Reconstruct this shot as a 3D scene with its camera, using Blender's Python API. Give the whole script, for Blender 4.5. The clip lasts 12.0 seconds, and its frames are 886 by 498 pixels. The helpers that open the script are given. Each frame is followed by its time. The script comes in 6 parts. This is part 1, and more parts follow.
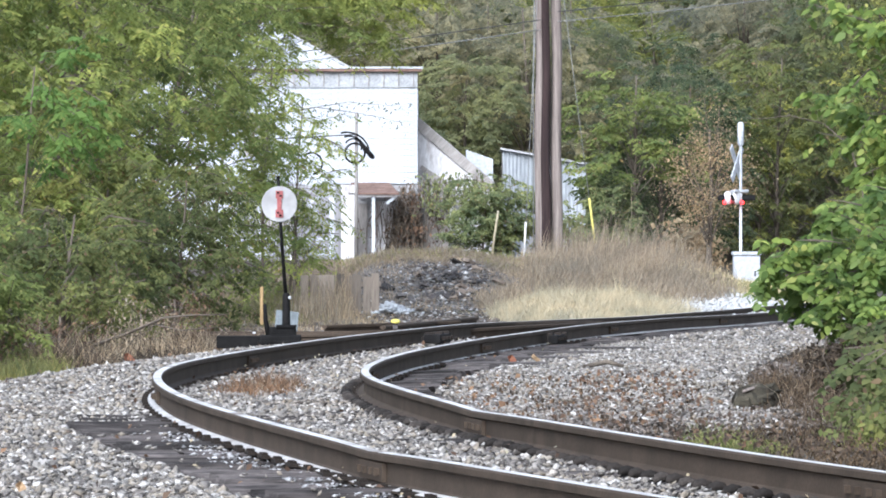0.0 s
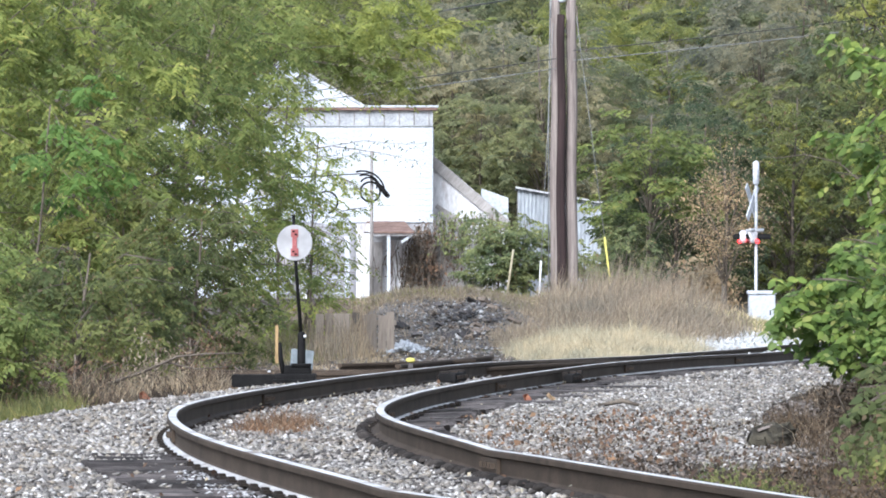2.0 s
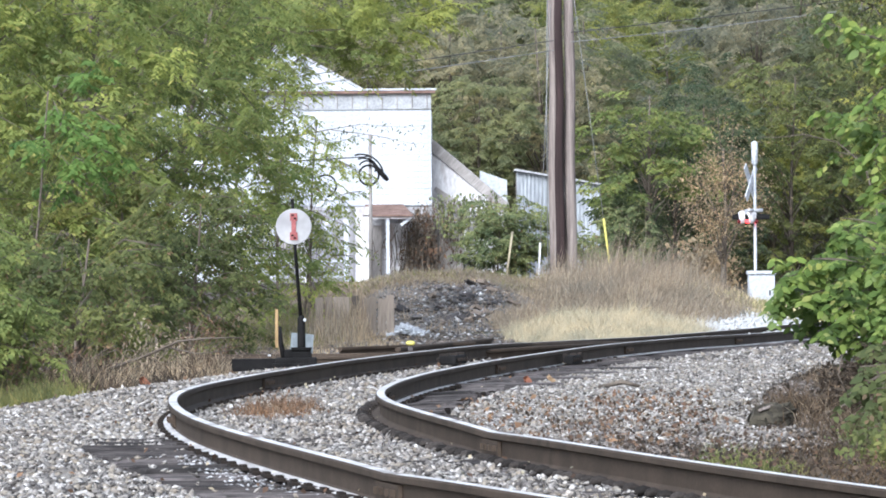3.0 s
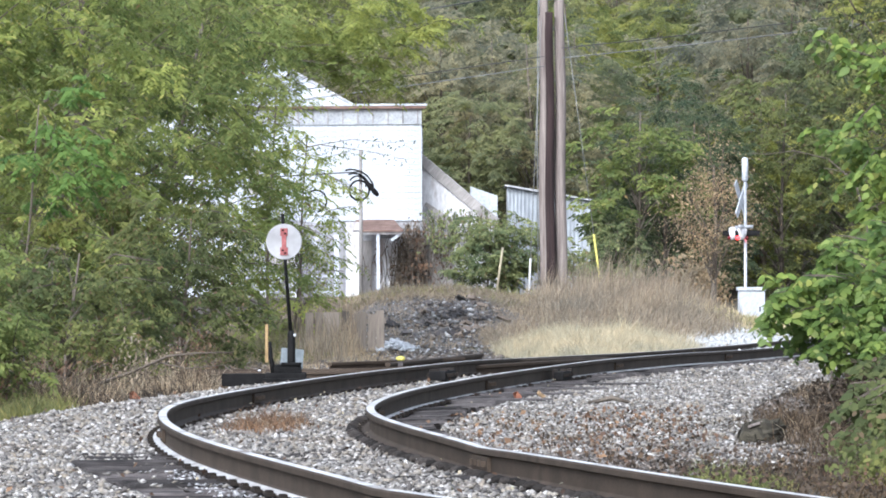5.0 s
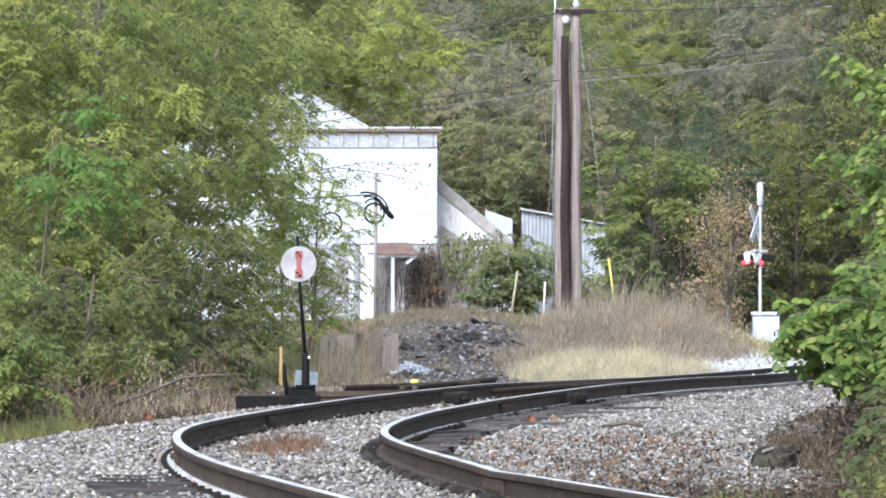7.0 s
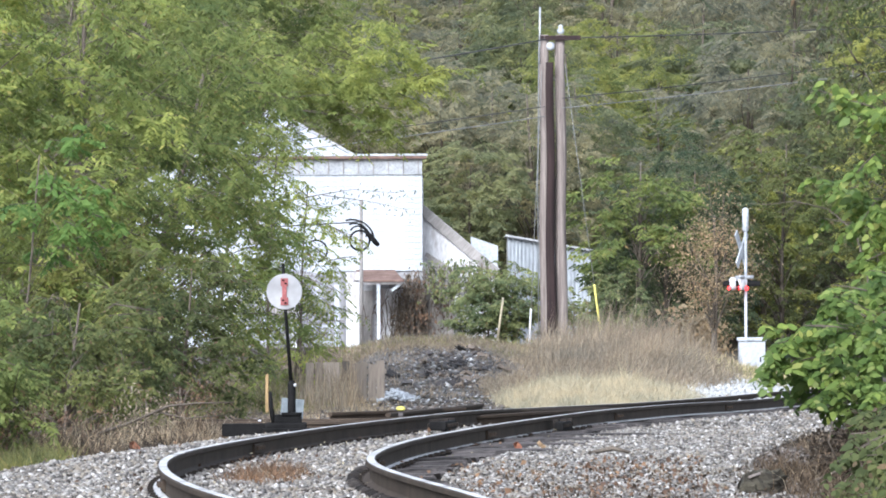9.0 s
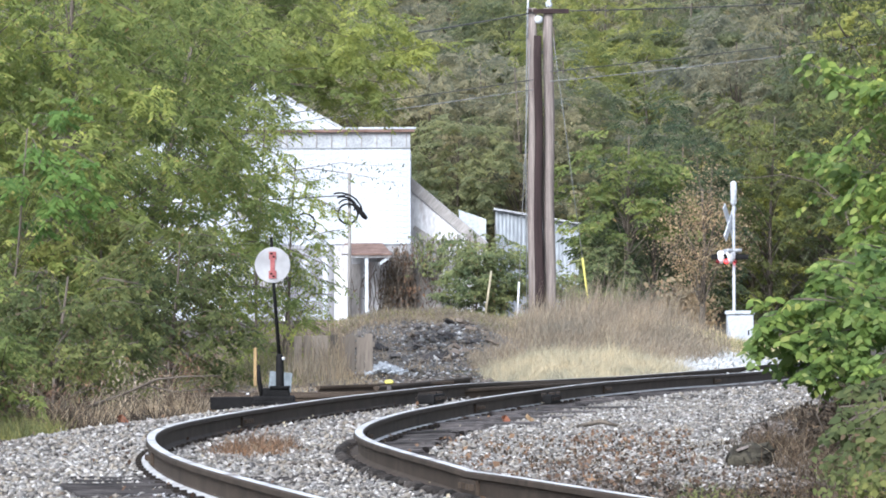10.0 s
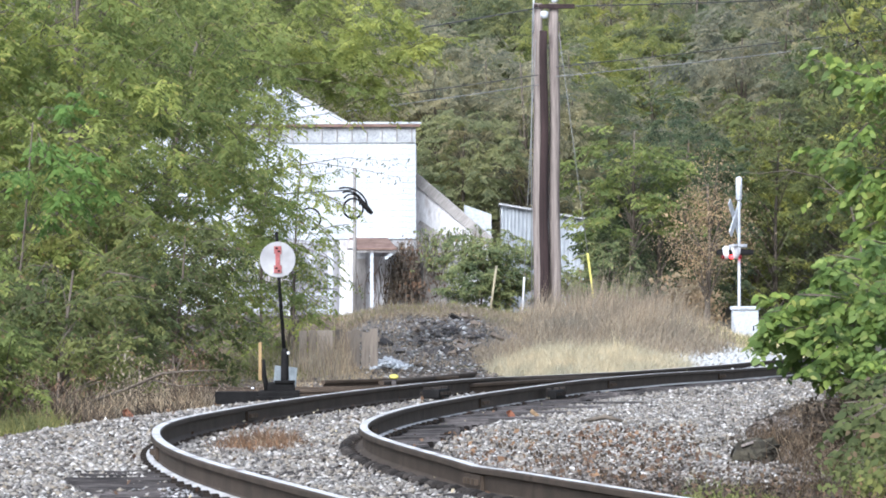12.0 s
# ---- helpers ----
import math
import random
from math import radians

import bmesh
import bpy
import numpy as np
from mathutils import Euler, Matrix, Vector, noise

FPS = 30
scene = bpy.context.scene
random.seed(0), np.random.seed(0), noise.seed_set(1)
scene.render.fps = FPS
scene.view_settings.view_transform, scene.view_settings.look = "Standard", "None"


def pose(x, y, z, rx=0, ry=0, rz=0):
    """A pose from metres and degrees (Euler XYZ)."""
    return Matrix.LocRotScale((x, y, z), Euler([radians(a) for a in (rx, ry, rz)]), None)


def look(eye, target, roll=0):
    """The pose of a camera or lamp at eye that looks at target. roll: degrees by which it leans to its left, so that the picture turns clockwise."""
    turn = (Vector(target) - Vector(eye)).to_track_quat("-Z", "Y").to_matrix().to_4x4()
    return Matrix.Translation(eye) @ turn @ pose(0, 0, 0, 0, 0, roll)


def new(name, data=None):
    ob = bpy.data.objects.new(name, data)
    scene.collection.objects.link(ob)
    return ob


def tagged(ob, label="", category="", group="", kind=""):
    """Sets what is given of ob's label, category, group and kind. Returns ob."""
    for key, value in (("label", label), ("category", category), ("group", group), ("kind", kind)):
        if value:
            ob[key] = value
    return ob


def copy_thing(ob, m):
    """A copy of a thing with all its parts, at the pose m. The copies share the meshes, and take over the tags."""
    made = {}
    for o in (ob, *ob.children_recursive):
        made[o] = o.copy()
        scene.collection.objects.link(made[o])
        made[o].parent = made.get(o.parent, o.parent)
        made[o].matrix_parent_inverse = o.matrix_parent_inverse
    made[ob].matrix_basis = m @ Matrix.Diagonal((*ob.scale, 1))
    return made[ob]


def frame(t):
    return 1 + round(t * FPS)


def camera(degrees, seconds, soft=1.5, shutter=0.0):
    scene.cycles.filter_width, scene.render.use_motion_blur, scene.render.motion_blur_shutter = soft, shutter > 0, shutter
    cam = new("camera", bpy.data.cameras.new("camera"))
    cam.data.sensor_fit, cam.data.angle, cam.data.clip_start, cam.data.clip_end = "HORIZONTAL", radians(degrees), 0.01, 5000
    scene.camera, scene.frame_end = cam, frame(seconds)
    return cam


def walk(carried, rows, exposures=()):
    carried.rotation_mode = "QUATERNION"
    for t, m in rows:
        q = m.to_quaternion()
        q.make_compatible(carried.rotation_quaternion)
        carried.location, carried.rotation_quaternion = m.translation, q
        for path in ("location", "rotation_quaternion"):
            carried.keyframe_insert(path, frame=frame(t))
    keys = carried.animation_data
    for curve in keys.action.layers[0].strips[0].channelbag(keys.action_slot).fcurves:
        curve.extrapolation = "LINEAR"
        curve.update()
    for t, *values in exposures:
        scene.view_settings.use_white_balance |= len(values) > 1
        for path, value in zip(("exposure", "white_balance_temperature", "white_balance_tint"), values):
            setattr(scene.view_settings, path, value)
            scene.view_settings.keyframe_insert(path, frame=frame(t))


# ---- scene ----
# ---------- camera: it stands still on a long lens and only turns ----------
EYE = Vector((0.0, 0.0, 1.127))
cam = camera(8.966, 12.0, soft=1.8)

def aim(turn, tilt, lean):
    a, b = radians(turn), radians(tilt)
    way = Vector((math.sin(a) * math.cos(b), math.cos(a) * math.cos(b), math.sin(b)))
    return look(EYE, EYE + 100 * way, lean)


# seconds, then turn to the right, tilt up and lean, in degrees
walk(cam, [
    (0.00, aim(0.0000, -0.0688, 0.000)), (0.10, aim(-0.0275, -0.1019, 0.025)), (0.20, aim(-0.0339, -0.1196, 0.050)),
    (0.30, aim(-0.0088, -0.1094, 0.075)), (0.40, aim(0.0314, -0.0621, 0.100)), (0.50, aim(0.0641, 0.0130, 0.124)),
    (0.60, aim(0.0459, 0.0854, 0.101)), (0.70, aim(0.0259, 0.1220, 0.077)), (0.80, aim(-0.0063, 0.1262, 0.053)),
    (0.90, aim(-0.0451, 0.1172, 0.029)), (1.00, aim(-0.0764, 0.0963, 0.005)), (1.10, aim(-0.0929, 0.0942, 0.026)),
    (1.20, aim(-0.1193, 0.0919, 0.046)), (1.30, aim(-0.1334, 0.0936, 0.066)), (1.40, aim(-0.1244, 0.0978, 0.087)),
    (1.50, aim(-0.1069, 0.1008, 0.107)), (1.60, aim(-0.0907, 0.1501, 0.093)), (1.70, aim(-0.0851, 0.2147, 0.080)),
    (1.80, aim(-0.1070, 0.2835, 0.066)), (1.90, aim(-0.1423, 0.3244, 0.052)), (2.00, aim(-0.1548, 0.3240, 0.038)),
    (2.10, aim(-0.1657, 0.2700, -0.038)), (2.20, aim(-0.1654, 0.2108, -0.113)), (2.30, aim(-0.1654, 0.1585, -0.189)),
    (2.40, aim(-0.1691, 0.1222, -0.265)), (2.50, aim(-0.1698, 0.0858, -0.341)), (2.60, aim(-0.1535, 0.0477, -0.358)),
    (2.70, aim(-0.1531, 0.0225, -0.374)), (2.80, aim(-0.1505, 0.0350, -0.391)), (2.90, aim(-0.1425, 0.0867, -0.408)),
    (3.00, aim(-0.1470, 0.1488, -0.424)), (3.10, aim(-0.1732, 0.1846, -0.417)), (3.20, aim(-0.1860, 0.2246, -0.409)),
    (4.80, aim(0.0004, 0.3976, -0.287)), (4.90, aim(-0.0193, 0.3557, -0.275)), (5.00, aim(-0.0472, 0.3051, -0.263)),
    (5.10, aim(-0.0443, 0.2491, -0.242)), (5.20, aim(-0.0662, 0.1964, -0.221)), (5.30, aim(-0.0962, 0.1519, -0.200)),
    (5.40, aim(-0.1029, 0.1360, -0.179)), (5.50, aim(-0.1051, 0.1326, -0.158)), (5.60, aim(-0.1326, 0.1485, -0.143)),
    (5.70, aim(-0.1498, 0.1943, -0.129)), (5.80, aim(-0.1582, 0.2571, -0.114)), (5.90, aim(-0.1534, 0.2963, -0.099)),
    (6.00, aim(-0.1439, 0.3068, -0.084)), (6.10, aim(-0.1388, 0.2886, -0.091)), (6.20, aim(-0.1405, 0.2808, -0.097)),
    (6.30, aim(-0.1464, 0.2841, -0.103)), (6.40, aim(-0.1552, 0.2833, -0.110)), (6.50, aim(-0.1568, 0.2716, -0.116)),
    (6.60, aim(-0.1804, 0.3583, -0.047)), (6.70, aim(-0.1960, 0.4896, 0.021)), (8.30, aim(-0.0615, 0.5989, -0.160)),
    (8.40, aim(-0.0265, 0.5950, -0.171)), (8.50, aim(-0.0264, 0.5908, -0.182)), (8.60, aim(-0.0022, 0.6094, -0.191)),
    (8.70, aim(-0.0082, 0.6414, -0.199)), (8.80, aim(-0.0185, 0.6983, -0.208)), (8.90, aim(-0.0242, 0.7627, -0.216)),
    (9.00, aim(-0.0495, 0.8131, -0.225)), (9.20, aim(-0.0547, 0.7915, -0.221)), (9.50, aim(-0.0512, 0.8025, -0.215)),
    (9.70, aim(-0.0206, 0.7098, -0.223)), (9.80, aim(0.0373, 0.6588, -0.226)), (9.90, aim(0.0717, 0.6068, -0.230)),
    (10.00, aim(0.0695, 0.5423, -0.234)), (10.20, aim(0.1233, 0.4554, -0.186)), (10.30, aim(0.1374, 0.4405, -0.163)),
    (10.50, aim(0.1397, 0.4294, -0.115)), (10.60, aim(0.1487, 0.4103, -0.129)), (10.70, aim(0.1477, 0.3968, -0.143)),
    (10.90, aim(0.1703, 0.4041, -0.171)), (11.00, aim(0.1570, 0.4271, -0.185)), (11.10, aim(0.1381, 0.4487, -0.171)),
    (11.20, aim(0.1242, 0.4554, -0.158)), (11.40, aim(0.1074, 0.4134, -0.130)), (11.50, aim(0.0957, 0.4033, -0.117)),
    (11.60, aim(0.0960, 0.4175, -0.116)), (11.70, aim(0.0759, 0.4458, -0.114)), (11.80, aim(0.0571, 0.4733, -0.113)),
    (11.90, aim(0.0445, 0.4899, -0.112)), (12.00, aim(0.0166, 0.4908, -0.111)),
], exposures=[(0.0, 1.09, 5620, 10), (12.0, 1.09, 5620, 10)])

# ---------- light: a bright overcast day ----------
world = bpy.data.worlds.new("overcast_sky")
scene.world = world
world.use_nodes = True
wt = world.node_tree
sky = wt.nodes.new("ShaderNodeTexSky")
sky.sky_type, sky.sun_disc = "NISHITA", False
sky.sun_elevation, sky.sun_rotation = radians(36), radians(201)
sky.air_density, sky.dust_density, sky.ozone_density = 1.2, 4.0, 0.6
grey = wt.nodes.new("ShaderNodeHueSaturation")
grey.inputs["Saturation"].default_value = 0.35
wt.links.new(sky.outputs[0], grey.inputs["Color"])
wt.links.new(grey.outputs[0], wt.nodes["Background"].inputs["Color"])
wt.nodes["Background"].inputs["Strength"].default_value = 0.13
sun = new("sun", bpy.data.lights.new("sun", "SUN"))
sun.data.energy, sun.data.angle, sun.data.color = 1.5, radians(25), (1.0, 0.97, 0.92)
sun.matrix_world = look((-32, -82, 64), (0, 0, 0))


# ---------- materials ----------
def nodes_of(name):
    m = bpy.data.materials.new(name)
    m.use_nodes = True
    t = m.node_tree
    return m, t, t.nodes["Principled BSDF"]


def ramp(t, fac, stops):
    r = t.nodes.new("ShaderNodeValToRGB")
    e = r.color_ramp.elements
    while len(e) < len(stops):
        e.new(0.5)
    for k, (p, c) in zip(e, stops):
        k.position, k.color = p, (*c, 1)
    t.links.new(fac, r.inputs["Fac"])
    return r.outputs["Color"]


def noise_node(t, scale, detail=4.0, stretch=None, rough=0.6):
    n = t.nodes.new("ShaderNodeTexNoise")
    n.inputs["Scale"].default_value, n.inputs["Detail"].default_value = scale, detail
    n.inputs["Roughness"].default_value = rough
    c = t.nodes.new("ShaderNodeTexCoord")
    if stretch:
        m = t.nodes.new("ShaderNodeMapping")
        m.inputs["Scale"].default_value = stretch
        t.links.new(c.outputs["Object"], m.inputs["Vector"])
        t.links.new(m.outputs[0], n.inputs["Vector"])
    else:
        t.links.new(c.outputs["Object"], n.inputs["Vector"])
    return n.outputs["Fac"]


def mix(t, a, b, fac, how="MIX"):
    m = t.nodes.new("ShaderNodeMix")
    m.data_type, m.blend_type = "RGBA", how
    if isinstance(fac, float):
        m.inputs["Factor"].default_value = fac
    else:
        t.links.new(fac, m.inputs["Factor"])
    for k, v in (("A", a), ("B", b)):
        sock = [s for s in m.inputs if s.name == k and s.type == "RGBA"][0]
        if isinstance(v, tuple):
            sock.default_value = (*v, 1)
        else:
            t.links.new(v, sock)
    return [s for s in m.outputs if s.type == "RGBA"][0]


def bump(t, p, height, strength, distance):
    b = t.nodes.new("ShaderNodeBump")
    b.inputs["Strength"].default_value, b.inputs["Distance"].default_value = strength, distance
    t.links.new(height, b.inputs["Height"])
    t.links.new(b.outputs[0], p.inputs["Normal"])


def surface(name, dark, light, scale=3.0, rough=0.8, fine=30.0, metal=0.0, relief=0.004, stretch=None, stain=None, stain_at=0.62,
            per="none", spec=0.4):
    """A two-scale mottled surface: dark to light by coarse noise, modulated by fine grain, with optional stains."""
    m, t, p = nodes_of(name)
    coarse, grain = noise_node(t, scale, 5, stretch), noise_node(t, fine, 3, stretch)
    col = ramp(t, coarse, [(0.3, dark), (0.7, light)])
    col = mix(t, col, ramp(t, grain, [(0.25, (0.45, 0.45, 0.45)), (0.75, (1.3, 1.3, 1.3))]), 0.6, "MULTIPLY")
    if stain:
        s = ramp(t, noise_node(t, scale * 0.6, 6, stretch), [(stain_at, (0, 0, 0)), (stain_at + 0.1, (1, 1, 1))])
        col = mix(t, col, stain, s)
    if per != "none":
        src = t.nodes.new("ShaderNodeObjectInfo").outputs["Random"] if per == "object" else t.nodes.new("ShaderNodeNewGeometry").outputs["Random Per Island"]
        col = mix(t, col, ramp(t, src, [(0.0, (0.4, 0.4, 0.4)), (0.6, (0.95, 0.94, 0.93)), (1.0, (1.7, 1.7, 1.7))]), 1.0, "MULTIPLY")
    t.links.new(col, p.inputs["Base Color"])
    p.inputs["Roughness"].default_value, p.inputs["Metallic"].default_value = rough, metal
    p.inputs["Specular IOR Level"].default_value = spec
    if relief:
        bump(t, p, grain, 0.6, relief)
    return m


def tinted_stone(name, dark, light, tints, scale=8.0):
    """Broken stone: every piece has a tint of its own, mottled by coarse and fine grain."""
    m, t, p = nodes_of(name)
    col = ramp(t, noise_node(t, scale, 5), [(0.3, dark), (0.7, light)])
    col = mix(t, col, ramp(t, noise_node(t, 60, 3), [(0.25, (0.5, 0.5, 0.5)), (0.75, (1.3, 1.3, 1.3))]), 0.6, "MULTIPLY")
    own = t.nodes.new("ShaderNodeNewGeometry").outputs["Random Per Island"]
    col = mix(t, col, ramp(t, own, tints), 1.0, "MULTIPLY")
    soil = ramp(t, noise_node(t, 0.8, 5), [(0.50, (1.0, 1.0, 1.0)), (0.72, (0.72, 0.66, 0.60))])
    t.links.new(mix(t, col, soil, 1.0, "MULTIPLY"), p.inputs["Base Color"])
    p.inputs["Roughness"].default_value, p.inputs["Specular IOR Level"].default_value = 0.85, 0.35
    return m


def leafy(name, stops, gloss=0.5, through_light=0.35):
    """Leaves: each one takes its own colour from the stops; light shines through."""
    m, t, p = nodes_of(name)
    rnd = t.nodes.new("ShaderNodeNewGeometry").outputs["Random Per Island"]
    col = ramp(t, rnd, stops)
    patch = noise_node(t, 0.9, 4)
    col = mix(t, col, ramp(t, patch, [(0.34, (0.56, 0.64, 0.66)), (0.66, (1.50, 1.38, 1.10))]), 0.9, "MULTIPLY")
    own = t.nodes.new("ShaderNodeObjectInfo").outputs["Random"]
    col = mix(t, col, ramp(t, own, [(0.0, (0.72, 0.74, 0.78)), (0.5, (1.0, 1.0, 1.0)), (1.0, (1.28, 1.22, 1.05))]), 0.8, "MULTIPLY")
    t.links.new(col, p.inputs["Base Color"])
    p.inputs["Roughness"].default_value, p.inputs["Specular IOR Level"].default_value = gloss, 0.3
    tr = t.nodes.new("ShaderNodeBsdfTranslucent")
    t.links.new(col, tr.inputs["Color"])
    ms = t.nodes.new("ShaderNodeMixShader")
    ms.inputs["Fac"].default_value = through_light
    t.links.new(p.outputs[0], ms.inputs[1])
    t.links.new(tr.outputs[0], ms.inputs[2])
    t.links.new(ms.outputs[0], t.nodes["Material Output"].inputs["Surface"])
    return m


def glow(name, color, strength):
    m, t, p = nodes_of(name)
    p.inputs["Base Color"].default_value = (*color, 1)
    p.inputs["Emission Color"].default_value = (*color, 1)
    p.inputs["Emission Strength"].default_value = strength
    return m


M_LEAF_LEFT = leafy("olive_green_leaves", [(0.0, (0.175, 0.225, 0.075)), (0.45, (0.215, 0.265, 0.088)), (0.85, (0.26, 0.30, 0.10)), (0.985, (0.31, 0.315, 0.12)), (1.0, (0.27, 0.18, 0.10))], 0.8, 0.5)
M_LEAF_EMERALD = leafy("fresh_green_leaves", [(0.0, (0.095, 0.17, 0.05)), (0.6, (0.125, 0.215, 0.062)), (1.0, (0.17, 0.26, 0.078))], 0.8, 0.5)
M_LEAF_GOLD = leafy("yellow_green_leaves", [(0.0, (0.20, 0.25, 0.092)), (0.5, (0.24, 0.285, 0.105)), (1.0, (0.295, 0.33, 0.125))], 0.9, 0.55)
M_LEAF_BUSH = leafy("bright_green_leaves", [(0.0, (0.10, 0.16, 0.042)), (0.5, (0.165, 0.24, 0.062)), (0.9, (0.25, 0.325, 0.088)), (1.0, (0.38, 0.39, 0.13))], 0.5, 0.45)
# haze over the hill is painted into these paler, greyer leaf colours
M_LEAF_FAR = leafy("hazed_hill_leaves", [(0.0, (0.242, 0.272, 0.174)), (0.5, (0.283, 0.311, 0.198)), (1.0, (0.330, 0.350, 0.222))], 0.95, 0.72)
M_LEAF_FAR_YELLOW = leafy("hazed_yellowing_hill_leaves", [(0.0, (0.307, 0.344, 0.138)), (0.5, (0.372, 0.400, 0.162)), (1.0, (0.425, 0.433, 0.186))], 0.95, 0.72)
M_LEAF_FAR_GREY = leafy("haze_greyed_hill_leaves", [(0.0, (0.307, 0.305, 0.240)), (0.5, (0.354, 0.350, 0.276)), (1.0, (0.401, 0.383, 0.306))], 0.95, 0.72)
M_LEAF_DARK = leafy("deep_green_leaves", [(0.0, (0.068, 0.098, 0.06)), (0.6, (0.105, 0.135, 0.076)), (1.0, (0.16, 0.185, 0.10))], 0.9, 0.5)
M_LEAF_SHRUB = leafy("dull_olive_leaves", [(0.0, (0.115, 0.14, 0.06)), (0.5, (0.155, 0.18, 0.072)), (0.94, (0.195, 0.21, 0.085)), (0.96, (0.20, 0.155, 0.095)), (1.0, (0.23, 0.16, 0.105))], 0.9, 0.48)
M_LEAF_RUST = leafy("russet_leaves", [(0.0, (0.22, 0.165, 0.125)), (0.5, (0.31, 0.24, 0.18)), (1.0, (0.37, 0.31, 0.235))], 0.9, 0.4)
M_VINE = leafy("vine_leaves", [(0.0, (0.15, 0.185, 0.095)), (0.6, (0.235, 0.275, 0.135)), (0.95, (0.33, 0.36, 0.17)), (1.0, (0.30, 0.19, 0.12))], 0.8, 0.5)
M_BARK = surface("grey_brown_bark", (0.07, 0.055, 0.04), (0.18, 0.15, 0.12), 4, 0.9, 40, relief=0.01, stretch=(1, 1, 0.25))
M_GROUND = surface("soil_and_litter", (0.035, 0.028, 0.02), (0.11, 0.09, 0.065), 2.2, 0.95, 22, relief=0.03, stain=(0.085, 0.088, 0.04))
M_BALLAST_BED = surface("ballast_bed", (0.05, 0.047, 0.042), (0.16, 0.15, 0.14), 14, 0.95, 50, relief=0.03)
M_STONE = tinted_stone("limestone_ballast", (0.18, 0.17, 0.16), (0.35, 0.338, 0.32), [(0.0, (0.22, 0.20, 0.19)), (0.2, (0.60, 0.58, 0.58)), (0.45, (0.92, 0.90, 0.86)), (0.6, (1.02, 0.92, 0.76)), (0.8, (1.12, 1.10, 1.08)), (1.0, (2.1, 2.1, 2.1))])
M_STONE_OLD = tinted_stone("weathered_ballast", (0.105, 0.094, 0.085), (0.235, 0.217, 0.20), [(0.0, (0.35, 0.31, 0.29)), (0.3, (0.72, 0.68, 0.66)), (0.55, (1.0, 0.86, 0.74)), (0.85, (1.12, 1.10, 1.08)), (1.0, (1.7, 1.68, 1.66))])
M_RAIL = surface("weathered_rail_steel", (0.042, 0.031, 0.022), (0.080, 0.059, 0.043), 2.5, 0.75, 60, 0.0, 0.001, stain=(0.032, 0.023, 0.016), spec=0.2)
# worn steel, with the sky's reflection painted in as a pale colour
M_RAIL_SHEEN = surface("worn_rail_steel_sky_sheen", (0.42, 0.40, 0.385), (0.80, 0.785, 0.77), 2, 0.50, 80, 0.2, 0.0, spec=0.5, stain=(0.20, 0.16, 0.135), stain_at=0.58)
M_TIE = surface("creosoted_tie_wood", (0.010, 0.009, 0.009), (0.115, 0.102, 0.100), 4, 0.7, 18, relief=0.010, stretch=(1, 14, 8), per="object", spec=0.3)
M_PLATE = surface("rusted_tie_plate", (0.014, 0.011, 0.009), (0.036, 0.028, 0.023), 9, 0.8, 60, 0.0, 0.002, spec=0.2)
M_ANCHOR = surface("dark_rusty_anchor_iron", (0.020, 0.017, 0.015), (0.055, 0.047, 0.042), 25, 0.8, 60, 0.0, 0.002, spec=0.2, per="object")
M_BLACK = surface("black_iron", (0.006, 0.006, 0.006), (0.018, 0.017, 0.017), 6, 0.7, 50, 0.0, 0.001, spec=0.08)
M_WHITE = surface("weathered_white_paint", (0.42, 0.445, 0.48), (0.575, 0.60, 0.635), 0.7, 0.75, 10, relief=0.003, stain=(0.42, 0.43, 0.45), stain_at=0.62)
M_TARGET = surface("dulled_white_enamel", (0.31, 0.305, 0.31), (0.37, 0.365, 0.37), 5, 0.6, 3, relief=0.0)
M_WHITE_DIRTY = surface("flaking_white_paint", (0.50, 0.48, 0.48), (0.78, 0.78, 0.80), 1.6, 0.8, 12, relief=0.004, stretch=(1, 1, 0.3), stain=(0.30, 0.25, 0.23), stain_at=0.56)
M_PALEWOOD = surface("varnished_pale_wood", (0.26, 0.17, 0.075), (0.42, 0.29, 0.14), 6, 0.7, 40, relief=0.002, stretch=(1, 1, 0.2))
M_SHED = surface("dull_white_corrugated_metal", (0.28, 0.30, 0.32), (0.46, 0.485, 0.51), 1.5, 0.6, 14, 0.1, 0.002, stretch=(1, 1, 0.15), stain=(0.24, 0.20, 0.17), stain_at=0.60)
M_SHEET = surface("dull_grey_sheet_metal", (0.12, 0.14, 0.15), (0.22, 0.245, 0.26), 4, 0.6, 30, 0.1, 0.001)
M_FENCE = surface("brown_grey_fence_boards", (0.20, 0.165, 0.135), (0.40, 0.345, 0.29), 2.0, 0.9, 25, relief=0.005, stretch=(1, 1, 0.15), per="object")
# peeling, stained white paint with the porch shade mixed in as grey
M_WALL_SHADED = surface("shade_grey_peeling_paint", (0.20, 0.19, 0.19), (0.50, 0.50, 0.52), 1.1, 0.85, 9, relief=0.004, stretch=(1, 1, 0.35), stain=(0.17, 0.13, 0.11), stain_at=0.58)
M_GREYWOOD = surface("weathered_grey_boards", (0.20, 0.185, 0.175), (0.42, 0.39, 0.37), 2.0, 0.9, 25, relief=0.005, stretch=(1, 1, 0.15))
M_ROOF = surface("grey_metal_roofing", (0.33, 0.33, 0.34), (0.55, 0.55, 0.56), 1.2, 0.5, 20, 0.3, 0.002, stain=(0.30, 0.22, 0.17), stain_at=0.63)
M_RUST_ROOF = surface("rusted_porch_roofing", (0.11, 0.065, 0.05), (0.25, 0.165, 0.135), 2.5, 0.85, 30, relief=0.003)
